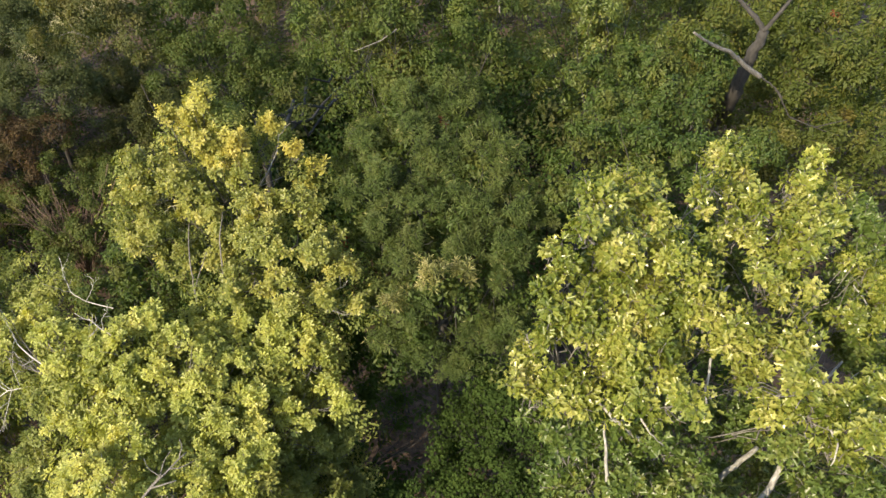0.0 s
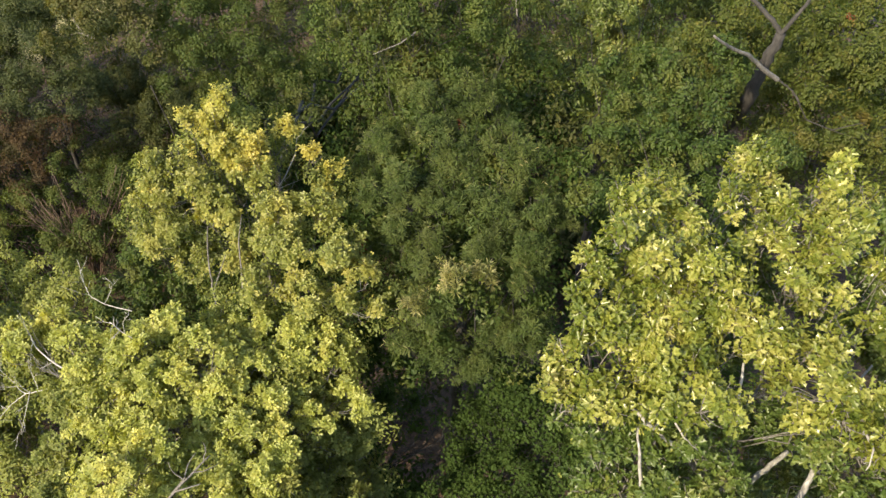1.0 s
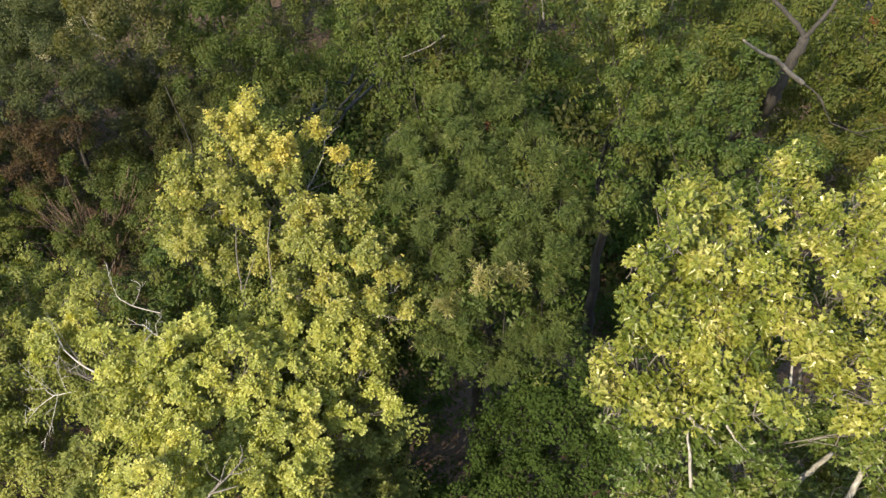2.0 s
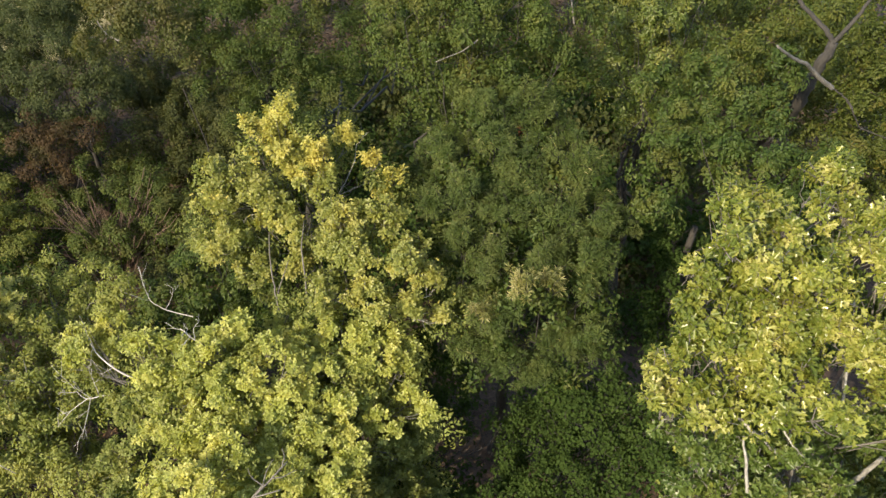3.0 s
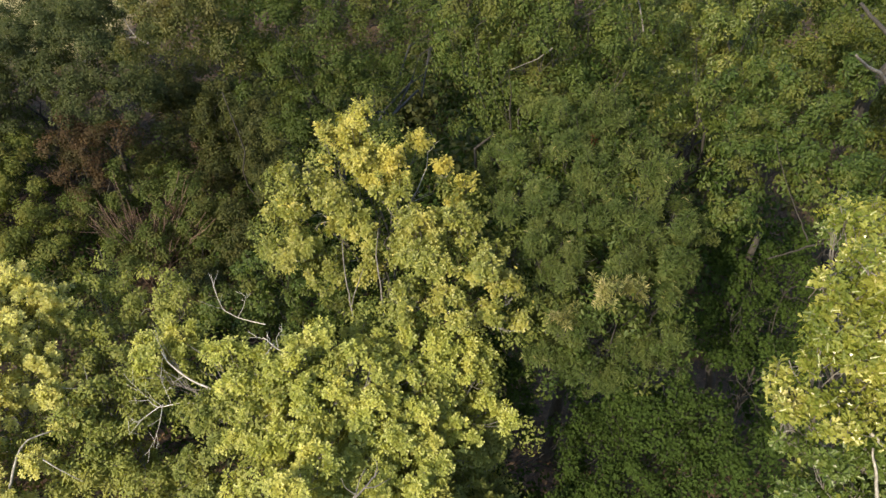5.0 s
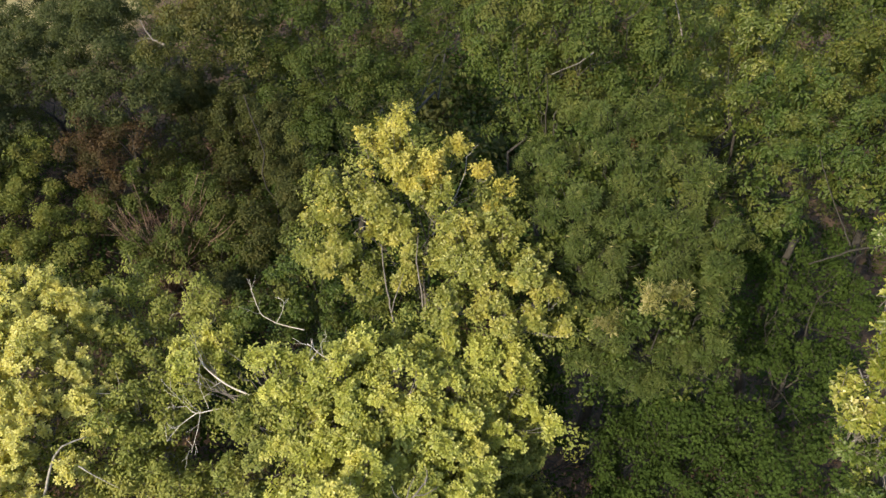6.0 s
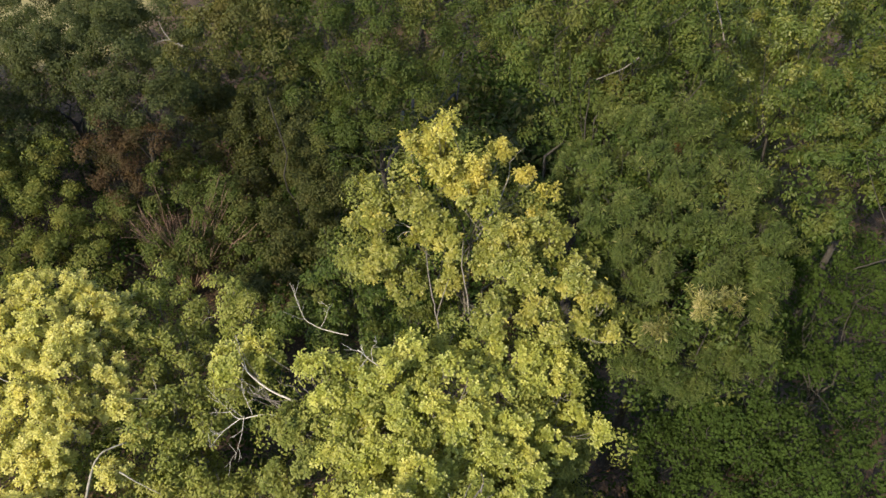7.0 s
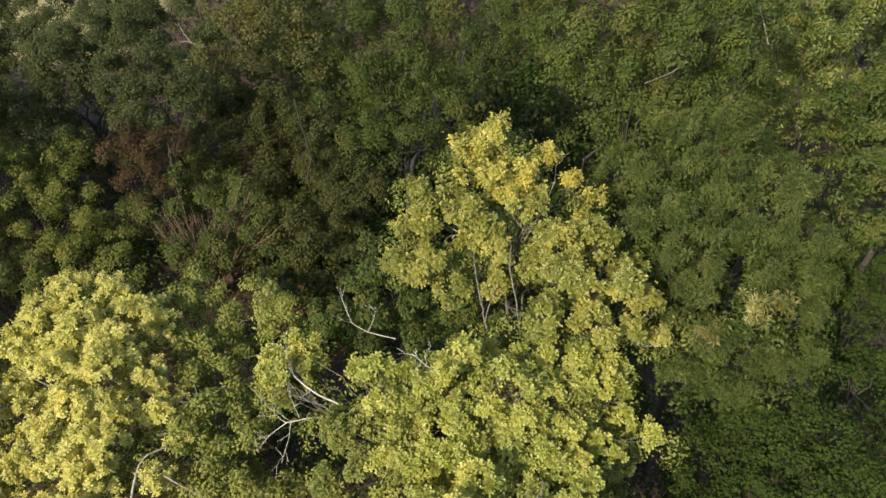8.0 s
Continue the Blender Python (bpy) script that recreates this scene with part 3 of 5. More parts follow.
# ---- the tall trees near the camera ----
OAK_CROWN = [
    (2.8, 10.2, 13.4, 0.21), (2.9, 9.4, 13.7, 0.37), (3.3, 9.6, 13.6, 0.29), (3.2, 8.9, 13.7, 0.19), (2.3, 9.1, 13.8, 0.27),
    (2.3, 8.6, 13.7, 0.38), (1.9, 8.0, 14.0, 0.25), (1.7, 8.1, 13.5, 0.15), (2.6, 8.2, 13.5, 0.45), (2.3, 8.4, 13.0, 0.39),
    (3.1, 8.5, 13.5, 0.30), (3.3, 8.0, 13.6, 0.33), (3.5, 7.8, 13.4, 0.27), (1.7, 7.8, 13.2, 0.16), (1.5, 7.6, 13.0, 0.16),
    (1.9, 7.7, 12.9, 0.32), (2.5, 7.9, 12.9, 0.41), (3.0, 7.8, 13.0, 0.40), (3.5, 7.8, 12.8, 0.33), (2.1, 7.5, 12.6, 0.24),
    (2.6, 7.5, 12.6, 0.41), (3.3, 7.6, 12.5, 0.38), (3.8, 7.7, 12.7, 0.33), (4.1, 7.5, 12.8, 0.34), (1.5, 7.5, 12.4, 0.10),
    (1.7, 7.7, 12.5, 0.17), (1.4, 7.7, 11.8, 0.19), (1.2, 7.2, 11.8, 0.18), (1.7, 7.3, 11.8, 0.28), (2.3, 7.4, 12.1, 0.20),
    (2.6, 7.0, 12.4, 0.36), (3.0, 6.9, 12.5, 0.34), (4.2, 7.4, 12.4, 0.34), (4.6, 7.4, 12.4, 0.37), (4.8, 6.9, 12.6, 0.32),
    (1.4, 7.2, 11.3, 0.29), (1.8, 6.8, 11.9, 0.33), (2.3, 7.2, 11.6, 0.38), (2.7, 6.6, 12.1, 0.36), (3.1, 6.2, 12.6, 0.29),
    (4.3, 6.9, 12.2, 0.29), (4.6, 6.5, 12.0, 0.27), (4.6, 6.2, 12.9, 0.27), (1.6, 6.6, 11.3, 0.28), (2.1, 6.8, 11.2, 0.37),
    (2.5, 6.6, 11.3, 0.36), (3.1, 6.6, 11.1, 0.36), (3.6, 6.3, 10.9, 0.30), (4.8, 6.3, 11.6, 0.31), (1.7, 6.5, 10.5, 0.29),
    (2.2, 6.3, 10.6, 0.37), (2.7, 6.1, 10.9, 0.37), (3.3, 6.1, 10.6, 0.33), (5.0, 6.3, 12.2, 0.35), (5.6, 6.4, 12.2, 0.38),
    (6.0, 6.6, 12.3, 0.31), (5.3, 6.0, 11.8, 0.33), (5.4, 5.6, 12.5, 0.32), (5.2, 5.9, 11.1, 0.31), (5.6, 5.7, 11.4, 0.38),
    (5.0, 11.1, 13.3, 0.46), (5.3, 10.8, 13.1, 0.22), (4.3, 9.8, 13.5, 0.22), (4.8, 10.0, 13.2, 0.37), (5.0, 9.3, 13.5, 0.35),
    (5.5, 9.1, 13.4, 0.40), (6.4, 9.9, 13.0, 0.37), (6.9, 10.5, 12.9, 0.16), (5.6, 9.7, 13.8, 0.21), (6.1, 10.2, 13.8, 0.15),
    (4.9, 8.9, 13.2, 0.31), (5.4, 8.7, 13.2, 0.39), (4.4, 9.1, 13.2, 0.26), (4.7, 8.1, 13.1, 0.28), (5.4, 8.3, 12.7, 0.36),
    (5.8, 8.8, 13.2, 0.28), (6.8, 9.2, 12.6, 0.29), (6.9, 8.8, 12.3, 0.34), (6.3, 8.2, 12.4, 0.26), (5.1, 7.2, 12.8, 0.27),
    (7.1, 8.4, 12.0, 0.36),
]
OAK_CROWN_LOW = [
    (4.6, 9.2, 12.3, 0.43), (6.8, 9.4, 11.1, 0.55), (7.3, 8.8, 10.8, 0.49), (5.1, 7.7, 9.8, 0.38), (5.4, 7.2, 9.4, 0.47),
    (8.0, 9.2, 12.4, 0.73), (7.5, 7.8, 11.9, 0.68), (6.8, 6.2, 11.8, 0.68), (2.8, 5.7, 10.3, 0.56), (4.0, 5.3, 10.8, 0.60),
    (5.2, 5.1, 11.1, 0.58), (1.8, 6.0, 10.1, 0.42), (2.2, 7.9, 10.2, 0.49),
    (2.2, 7.2, 9.4, 0.49), (3.6, 10.6, 12.4, 0.52), (3.6, 9.7, 11.6, 0.51), (3.7, 8.9, 10.6, 0.51), (3.4, 7.9, 10.1, 0.49),
    (3.3, 7.2, 9.4, 0.49), (4.8, 10.3, 12.4, 0.51), (4.8, 9.5, 11.8, 0.50), (4.7, 8.8, 11.0, 0.50), (4.8, 8.1, 9.7, 0.51),
    (4.6, 7.2, 9.0, 0.50), (6.3, 10.4, 12.6, 0.51), (6.0, 9.4, 11.6, 0.51), (6.0, 8.8, 10.9, 0.50), (6.0, 8.1, 9.9, 0.50),
    (5.7, 7.0, 9.4, 0.48), (7.3, 10.2, 12.5, 0.51), (7.2, 9.6, 11.8, 0.51), (7.1, 8.6, 11.0, 0.49), (7.2, 7.9, 10.2, 0.49),
    (7.3, 7.2, 9.1, 0.50), (4.2, 6.6, 10.2, 0.50), (4.9, 7.4, 10.6, 0.50), (3.7, 7.3, 11.0, 0.45),
]
# upper lobes take the leaf colour painted for sun, lower ones for shade
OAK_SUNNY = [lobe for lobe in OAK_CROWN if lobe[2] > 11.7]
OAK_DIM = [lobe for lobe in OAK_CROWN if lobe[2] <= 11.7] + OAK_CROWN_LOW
oak = tree("oak_tree", "near_oak", OAK_SUNNY + OAK_DIM, (5.0, 7.4), (4.9, 7.6, 7.4), 0.30, "tall sunlit green oak with glossy lobed leaves and pale limbs", "tree", 21, singles=300, fill=1.15, deep=0, recoloured=(len(OAK_SUNNY), LEAF_OAK_SUNLIT))

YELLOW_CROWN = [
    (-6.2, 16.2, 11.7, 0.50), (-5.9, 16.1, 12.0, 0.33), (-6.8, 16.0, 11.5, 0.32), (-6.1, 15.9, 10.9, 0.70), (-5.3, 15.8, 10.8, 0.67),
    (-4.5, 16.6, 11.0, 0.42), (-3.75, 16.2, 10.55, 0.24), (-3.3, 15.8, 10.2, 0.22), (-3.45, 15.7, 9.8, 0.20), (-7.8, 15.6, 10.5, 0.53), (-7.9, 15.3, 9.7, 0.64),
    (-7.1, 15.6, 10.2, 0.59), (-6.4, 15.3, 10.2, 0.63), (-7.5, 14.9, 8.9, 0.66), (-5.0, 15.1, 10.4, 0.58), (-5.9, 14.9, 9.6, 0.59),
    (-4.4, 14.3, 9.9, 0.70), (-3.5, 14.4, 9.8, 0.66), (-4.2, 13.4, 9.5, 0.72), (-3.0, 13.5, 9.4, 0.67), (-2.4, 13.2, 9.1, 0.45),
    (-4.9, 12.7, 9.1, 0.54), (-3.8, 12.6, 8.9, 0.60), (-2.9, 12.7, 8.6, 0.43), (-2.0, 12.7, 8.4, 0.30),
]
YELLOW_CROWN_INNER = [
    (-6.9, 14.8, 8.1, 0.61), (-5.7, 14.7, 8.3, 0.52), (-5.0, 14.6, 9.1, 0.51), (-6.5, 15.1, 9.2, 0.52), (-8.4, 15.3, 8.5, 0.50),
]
yellow = tree("yellowing_oak_tree", "yellow_oak", YELLOW_CROWN + YELLOW_CROWN_INNER, (-5.2, 16.4), (-5.4, 16.0, 6.6), 0.16, "slender oak turning yellow at its sunlit top, with pale bare twigs", "tree", 22, singles=300, recoloured=(9, LEAF_YELLOW))

OLIVE_CROWN = [
    (-6.9, 12.1, 8.5, 0.47), (-7.3, 11.8, 8.4, 0.39), (-8.8, 11.8, 8.3, 0.36), (-8.3, 11.7, 8.2, 0.39), (-9.1, 11.7, 8.3, 0.28),
    (-7.8, 11.4, 8.2, 0.43), (-7.1, 11.2, 8.3, 0.55), (-6.4, 11.6, 8.0, 0.47), (-5.9, 11.4, 8.6, 0.30), (-8.9, 11.3, 7.8, 0.33),
    (-8.4, 11.2, 7.8, 0.46), (-7.8, 11.2, 7.7, 0.46), (-7.0, 11.0, 7.7, 0.53), (-6.3, 10.8, 7.9, 0.45), (-5.5, 11.3, 8.3, 0.33),
    (-8.0, 10.8, 7.3, 0.46), (-7.4, 10.9, 7.2, 0.54), (-6.6, 10.8, 7.2, 0.59), (-5.8, 10.8, 7.4, 0.53), (-8.4, 10.5, 6.9, 0.46),
    (-7.5, 10.3, 7.0, 0.53), (-6.8, 10.2, 7.1, 0.57), (-5.9, 10.5, 6.9, 0.54), (-5.3, 10.9, 7.6, 0.53), (-4.7, 11.5, 7.7, 0.47),
    (-5.2, 11.6, 8.0, 0.39), (-4.0, 12.0, 7.4, 0.56), (-4.5, 11.1, 7.0, 0.60), (-3.8, 11.8, 6.6, 0.63), (-3.1, 12.0, 7.2, 0.46),
    (-2.8, 11.7, 6.3, 0.55), (-2.3, 11.0, 6.8, 0.34), (-3.5, 11.0, 6.5, 0.56), (-5.0, 10.4, 7.0, 0.58), (-4.3, 10.5, 6.5, 0.60),
    (-6.6, 9.4, 7.4, 0.50), (-6.1, 10.1, 6.6, 0.48), (-5.3, 10.0, 6.5, 0.58), (-4.5, 9.7, 6.5, 0.57), (-4.0, 10.1, 6.4, 0.46),
    (-7.0, 8.8, 7.4, 0.60), (-6.4, 9.3, 6.5, 0.51), (-5.5, 9.5, 6.2, 0.57), (-4.8, 9.6, 5.6, 0.59), (-4.1, 9.6, 5.9, 0.53),
    (-8.5, 9.6, 5.8, 0.53), (-6.9, 9.0, 6.2, 0.73), (-5.3, 9.2, 5.1, 0.77), (-7.8, 10.0, 6.8, 0.55), (-6.1, 9.6, 6.1, 0.50),
    (-4.9, 12.7, 8.1, 0.52), (-4.2, 12.5, 7.8, 0.57), (-3.5, 12.5, 7.6, 0.55), (-5.4, 12.5, 7.8, 0.52), (-2.9, 12.5, 7.2, 0.47),
    (-6.0, 12.7, 7.9, 0.46), (-4.7, 12.1, 7.8, 0.53),
]
OLIVE_CROWN_LOW = [
    (-9.7, 11.8, 6.2, 0.66), (-9.1, 10.9, 6.0, 0.64), (-9.9, 10.7, 5.2, 0.57), (-9.5, 10.1, 5.0, 0.61), (-3.7, 11.0, 4.1, 0.69),
    (-2.9, 11.5, 4.0, 0.65), (-3.2, 11.3, 5.2, 0.51), (-7.7, 8.6, 5.8, 0.73), (-4.1, 9.5, 4.6, 0.79), (-2.7, 10.6, 3.5, 0.72),
    (-11.3, 13.7, 6.6, 0.59), (-11.6, 13.3, 6.6, 0.35), (-11.5, 13.1, 6.4, 0.35), (-10.7, 13.9, 6.7, 0.45), (-10.7, 13.8, 6.1, 0.57),
    (-11.2, 13.5, 5.5, 0.52), (-7.9, 11.6, 6.0, 0.69), (-6.0, 11.1, 5.7, 0.82), (-4.7, 11.7, 5.4, 0.85), (-6.9, 12.4, 7.1, 0.61),
    (-5.3, 12.2, 6.1, 0.71), (-3.5, 12.4, 5.5, 0.73), (-7.0, 10.2, 5.7, 0.78), (-5.4, 10.3, 5.0, 0.81),
]
# first lobes in the sunlit colour; the rest carry shade in a dimmer leaf
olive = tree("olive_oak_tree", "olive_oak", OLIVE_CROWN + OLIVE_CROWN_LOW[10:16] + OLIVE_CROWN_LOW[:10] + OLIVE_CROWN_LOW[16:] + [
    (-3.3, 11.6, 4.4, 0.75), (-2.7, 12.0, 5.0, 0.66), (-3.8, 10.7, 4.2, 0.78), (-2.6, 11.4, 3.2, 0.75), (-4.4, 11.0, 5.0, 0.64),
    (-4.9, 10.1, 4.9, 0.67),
], (-7.2, 10.8), (-7.2, 11.0, 4.6), 0.24, "broad yellow-green oak in full sun with spreading boughs", "tree", 23, singles=300, fill=0.82, deep=2, recoloured=(len(OLIVE_CROWN) + 5, LEAF_OLIVE))

PALE_CROWN = [
    (-18.7, 18.0, 5.1, 0.74), (-17.4, 17.9, 5.1, 0.74), (-16.4, 17.5, 5.0, 0.66), (-19.5, 17.2, 4.8, 0.83), (-18.1, 16.6, 4.8, 0.98),
    (-16.7, 16.4, 4.7, 0.88), (-15.9, 17.0, 4.6, 0.59), (-19.9, 16.2, 4.4, 0.67), (-18.5, 15.6, 4.4, 0.96), (-16.9, 15.1, 4.6, 0.93),
    (-15.8, 15.3, 4.3, 0.69), (-17.3, 14.1, 4.3, 0.91), (-16.0, 13.9, 4.2, 0.75), (-18.4, 13.9, 4.0, 0.75), (-17.3, 12.9, 3.9, 0.87),
    (-16.2, 12.8, 4.0, 0.72), (-18.4, 12.9, 3.5, 0.73), (-16.5, 12.1, 3.5, 0.77), (-14.7, 12.2, 3.8, 0.48), (-15.1, 14.2, 4.1, 0.58),
]
PALE_CROWN_LOW = [
    (-14.4, 13.4, 3.9, 0.41), (-19.8, 15.1, 3.7, 0.79), (-21.3, 16.0, 3.8, 1.01), (-20.7, 13.9, 3.6, 0.94), (-17.3, 11.2, 2.9, 1.02),
    (-15.7, 11.1, 2.9, 0.87), (-19.5, 12.3, 3.3, 0.89),
]
pale = tree("pale_oak_tree", "pale_oak", PALE_CROWN + PALE_CROWN_LOW, (-17.2, 15.2), (-17.2, 14.8, 1.6), 0.20, "pale yellow-green sunlit oak with a rounded crown", "tree", 24, singles=300, fill=1.2)

WILLOW_TIPS = [
    (-0.25, 12.2, 9.7, 0.22), (-1.1, 12.2, 8.75, 0.22), (0.45, 12.4, 9.55, 0.16), (1.45, 12.4, 9.35, 0.30), (1.5, 13.1, 9.8, 0.34), (-0.6, 12.3, 8.8, 0.29),
]
WILLOW_CROWN = [
    (-1.8, 16.5, 10.8, 0.70), (-0.7, 17.0, 11.6, 0.70), (0.4, 17.2, 11.7, 0.70), (-1.0, 17.7, 11.6, 0.63), (0.8, 16.5, 11.4, 0.69),
    (-0.7, 16.1, 11.1, 0.73), (-0.0, 15.4, 10.9, 0.77), (1.0, 15.4, 11.2, 0.66), (1.5, 15.0, 11.0, 0.68), (-1.3, 15.0, 10.3, 0.77),
    (-2.0, 15.0, 10.0, 0.67), (-0.4, 14.5, 10.1, 0.76), (0.5, 14.3, 10.1, 0.76), (1.6, 14.3, 10.1, 0.76), (2.3, 14.1, 9.9, 0.52),
    (-1.5, 14.2, 9.3, 0.77), (-0.6, 13.8, 9.3, 0.76), (0.5, 13.4, 9.4, 0.75), (1.5, 13.3, 9.6, 0.61),
]
WILLOW_CROWN_LOW = [
    (-0.9, 12.4, 8.5, 0.55), (-1.2, 13.6, 8.2, 0.78), (1.7, 12.4, 8.1, 0.49), (-1.2, 12.7, 7.0, 0.70), (-0.4, 12.6, 7.1, 0.64),
    (0.9, 13.1, 7.4, 0.79), (1.7, 12.6, 6.9, 0.65), (0.5, 12.7, 6.4, 0.66), (-1.9, 17.7, 9.9, 0.75), (-2.5, 17.6, 8.9, 0.74),
    (-2.2, 15.3, 8.6, 0.54), (-1.8, 13.8, 7.4, 0.52), (-1.8, 19.1, 10.1, 0.76),
]
willow = tree("willow_oak_tree", "willow_oak", WILLOW_TIPS + WILLOW_CROWN + WILLOW_CROWN_LOW, (0.0, 15.6), (0.0, 15.3, 6.4), 0.24, "shaded grey-green willow oak with narrow leaves in tufts", "tree", 25, singles=300, deep=2, recoloured=(3, LEAF_SUNLIT_TIP))

# ---- the trees between and behind them ----
# the darker shade_oak leaf paints in the shade behind the yellow oak
tree("oak_sapling", "shade_oak", [
    (-8.8, 16.6, 7.1, 0.74), (-9.5, 16.5, 6.2, 0.76), (-10.4, 16.2, 5.7, 0.82), (-8.4, 15.6, 6.0, 0.88), (-6.9, 14.7, 6.3, 0.85),
    (-5.7, 14.3, 6.7, 0.72), (-7.7, 14.3, 6.2, 0.76), (-9.1, 14.8, 5.8, 0.72), (-6.4, 15.2, 7.1, 0.69), (-5.0, 13.7, 6.9, 0.67),
], (-7.6, 15.8), (-7.6, 15.6, 4.0), 0.12, "shaded olive-green young oak behind the taller yellow oak", "tree", 26)
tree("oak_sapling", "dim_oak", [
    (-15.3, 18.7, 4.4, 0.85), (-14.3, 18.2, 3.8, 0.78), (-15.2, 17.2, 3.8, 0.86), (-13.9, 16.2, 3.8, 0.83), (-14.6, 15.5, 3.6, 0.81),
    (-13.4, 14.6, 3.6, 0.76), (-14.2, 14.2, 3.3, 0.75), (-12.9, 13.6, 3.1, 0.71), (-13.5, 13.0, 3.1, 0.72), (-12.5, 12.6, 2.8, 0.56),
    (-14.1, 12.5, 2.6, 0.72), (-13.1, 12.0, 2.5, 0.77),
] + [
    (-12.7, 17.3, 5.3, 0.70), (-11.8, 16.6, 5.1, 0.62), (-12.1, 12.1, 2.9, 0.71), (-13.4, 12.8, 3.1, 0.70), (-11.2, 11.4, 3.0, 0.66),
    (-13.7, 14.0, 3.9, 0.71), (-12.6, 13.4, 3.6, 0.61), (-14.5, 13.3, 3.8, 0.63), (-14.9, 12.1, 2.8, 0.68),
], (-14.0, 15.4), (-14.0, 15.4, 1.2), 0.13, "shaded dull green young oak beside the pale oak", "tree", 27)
crest = tree("crest_oak_tree", "crest_oak", [
    (-3.0, 18.8, 13.4, 0.82), (-2.1, 18.1, 12.6, 0.82), (-2.0, 18.4, 13.8, 0.80), (-1.2, 17.9, 13.4, 0.68),
    (-0.9, 18.4, 14.0, 0.79), (0.3, 18.5, 13.3, 0.82), (0.2, 18.6, 14.1, 0.69), (1.5, 18.5, 12.8, 0.69), (-0.2, 18.1, 12.2, 0.69),
    (-1.3, 18.6, 11.6, 0.86), (-2.6, 19.1, 11.3, 0.60), (-3.5, 20.1, 12.9, 0.66), (1.7, 20.2, 13.3, 0.69), (-3.7, 21.8, 12.5, 0.54),
    (-1.4, 19.1, 14.8, 0.85), (0.2, 19.5, 14.8, 0.87), (-2.6, 20.0, 14.3, 0.89),
], (-1.2, 20.2), (-1.2, 19.8, 9.4), 0.26, "tall dull green oak with a wide half-shaded crown", "tree", 28, fill=1.1)
tree("oak_tree", "mid_oak", [
    (3.1, 21.7, 12.7, 0.81), (4.0, 21.3, 12.2, 0.81), (4.7, 21.0, 12.7, 0.79), (5.6, 21.1, 13.0, 0.79), (4.8, 20.9, 11.2, 0.89),
    (5.9, 20.7, 11.5, 0.81), (3.6, 20.2, 10.8, 0.81), (5.5, 20.1, 10.3, 0.82), (6.6, 20.2, 10.4, 0.69), (5.6, 18.6, 10.0, 0.63),
    (4.4, 22.1, 13.5, 0.92), (5.7, 21.9, 13.9, 0.99),
], (5.2, 22.4), (5.0, 22.0, 8.6), 0.22, "half-shaded mid-green oak with an open crown", "tree", 29)
gold = tree("oak_tree", "gold_oak", [
    (10.3, 18.9, 11.8, 0.69), (11.1, 18.8, 12.0, 0.79), (11.6, 17.9, 11.4, 0.78), (10.0, 18.4, 11.0, 0.59), (10.7, 16.8, 10.8, 0.76),
    (11.5, 16.4, 10.6, 0.69), (9.8, 19.4, 11.9, 0.53), (11.9, 19.6, 12.6, 0.80), (10.9, 19.9, 12.5, 0.63), (8.9, 16.9, 10.6, 0.59),
    (9.6, 16.5, 10.7, 0.69), (12.8, 18.5, 12.1, 1.04), (12.4, 16.4, 11.0, 0.99), (7.5, 18.9, 10.8, 0.42), (7.1, 20.2, 12.1, 0.48),
    (8.3, 21.1, 12.4, 0.59), (10.1, 21.1, 12.4, 0.66), (10.6, 23.3, 10.3, 0.72), (11.3, 23.6, 10.8, 0.72), (10.1, 22.0, 9.4, 0.67),
    (9.8, 23.6, 10.8, 0.72), (10.8, 24.1, 11.4, 0.72), (7.9, 24.7, 11.4, 0.77), (7.0, 25.0, 11.5, 0.77), (11.8, 24.4, 11.7, 0.75),
    (12.6, 22.5, 12.5, 0.86), 
], (10.6, 21.6), (10.5, 20.6, 9.0), 0.20, "browning oak with a dark leaning bare trunk in view", "tree", 30, limbs=False, deep=4)
side_tree = tree("oak_tree", "shade_oak", [
    (4.7, 15.1, 11.6, 0.63), (5.5, 15.0, 11.8, 0.63), (5.0, 14.2, 11.4, 0.66), (5.7, 14.1, 11.9, 0.40),
    (7.4, 14.6, 11.6, 0.44), (5.6, 13.6, 11.6, 0.61), (5.3, 16.7, 11.7, 0.68), (4.4, 17.0, 11.1, 0.64),
    (4.1, 18.4, 11.5, 0.76), (5.2, 18.5, 12.0, 0.75), (6.0, 18.1, 11.8, 0.66), (6.9, 17.3, 12.5, 0.35), (6.6, 17.0, 12.9, 0.35), (7.3, 18.4, 11.3, 0.35), (2.9, 13.7, 10.9, 0.5), (3.2, 14.7, 11.0, 0.6), (3.4, 15.6, 11.4, 0.55),
], (5.2, 16.4), (5.1, 16.2, 8.4), 0.18, "shaded deep green oak close behind the tall sunlit oak", "tree", 31, deep=1, limbs=False)
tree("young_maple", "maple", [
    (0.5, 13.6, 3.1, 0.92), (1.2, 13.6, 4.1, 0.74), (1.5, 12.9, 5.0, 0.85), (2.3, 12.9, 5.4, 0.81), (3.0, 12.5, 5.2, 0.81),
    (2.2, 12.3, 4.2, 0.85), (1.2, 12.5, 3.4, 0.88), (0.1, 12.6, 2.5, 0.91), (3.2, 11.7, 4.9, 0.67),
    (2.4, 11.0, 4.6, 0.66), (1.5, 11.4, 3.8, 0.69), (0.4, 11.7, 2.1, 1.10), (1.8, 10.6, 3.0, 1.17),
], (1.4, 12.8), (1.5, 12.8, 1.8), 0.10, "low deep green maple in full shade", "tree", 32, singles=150)
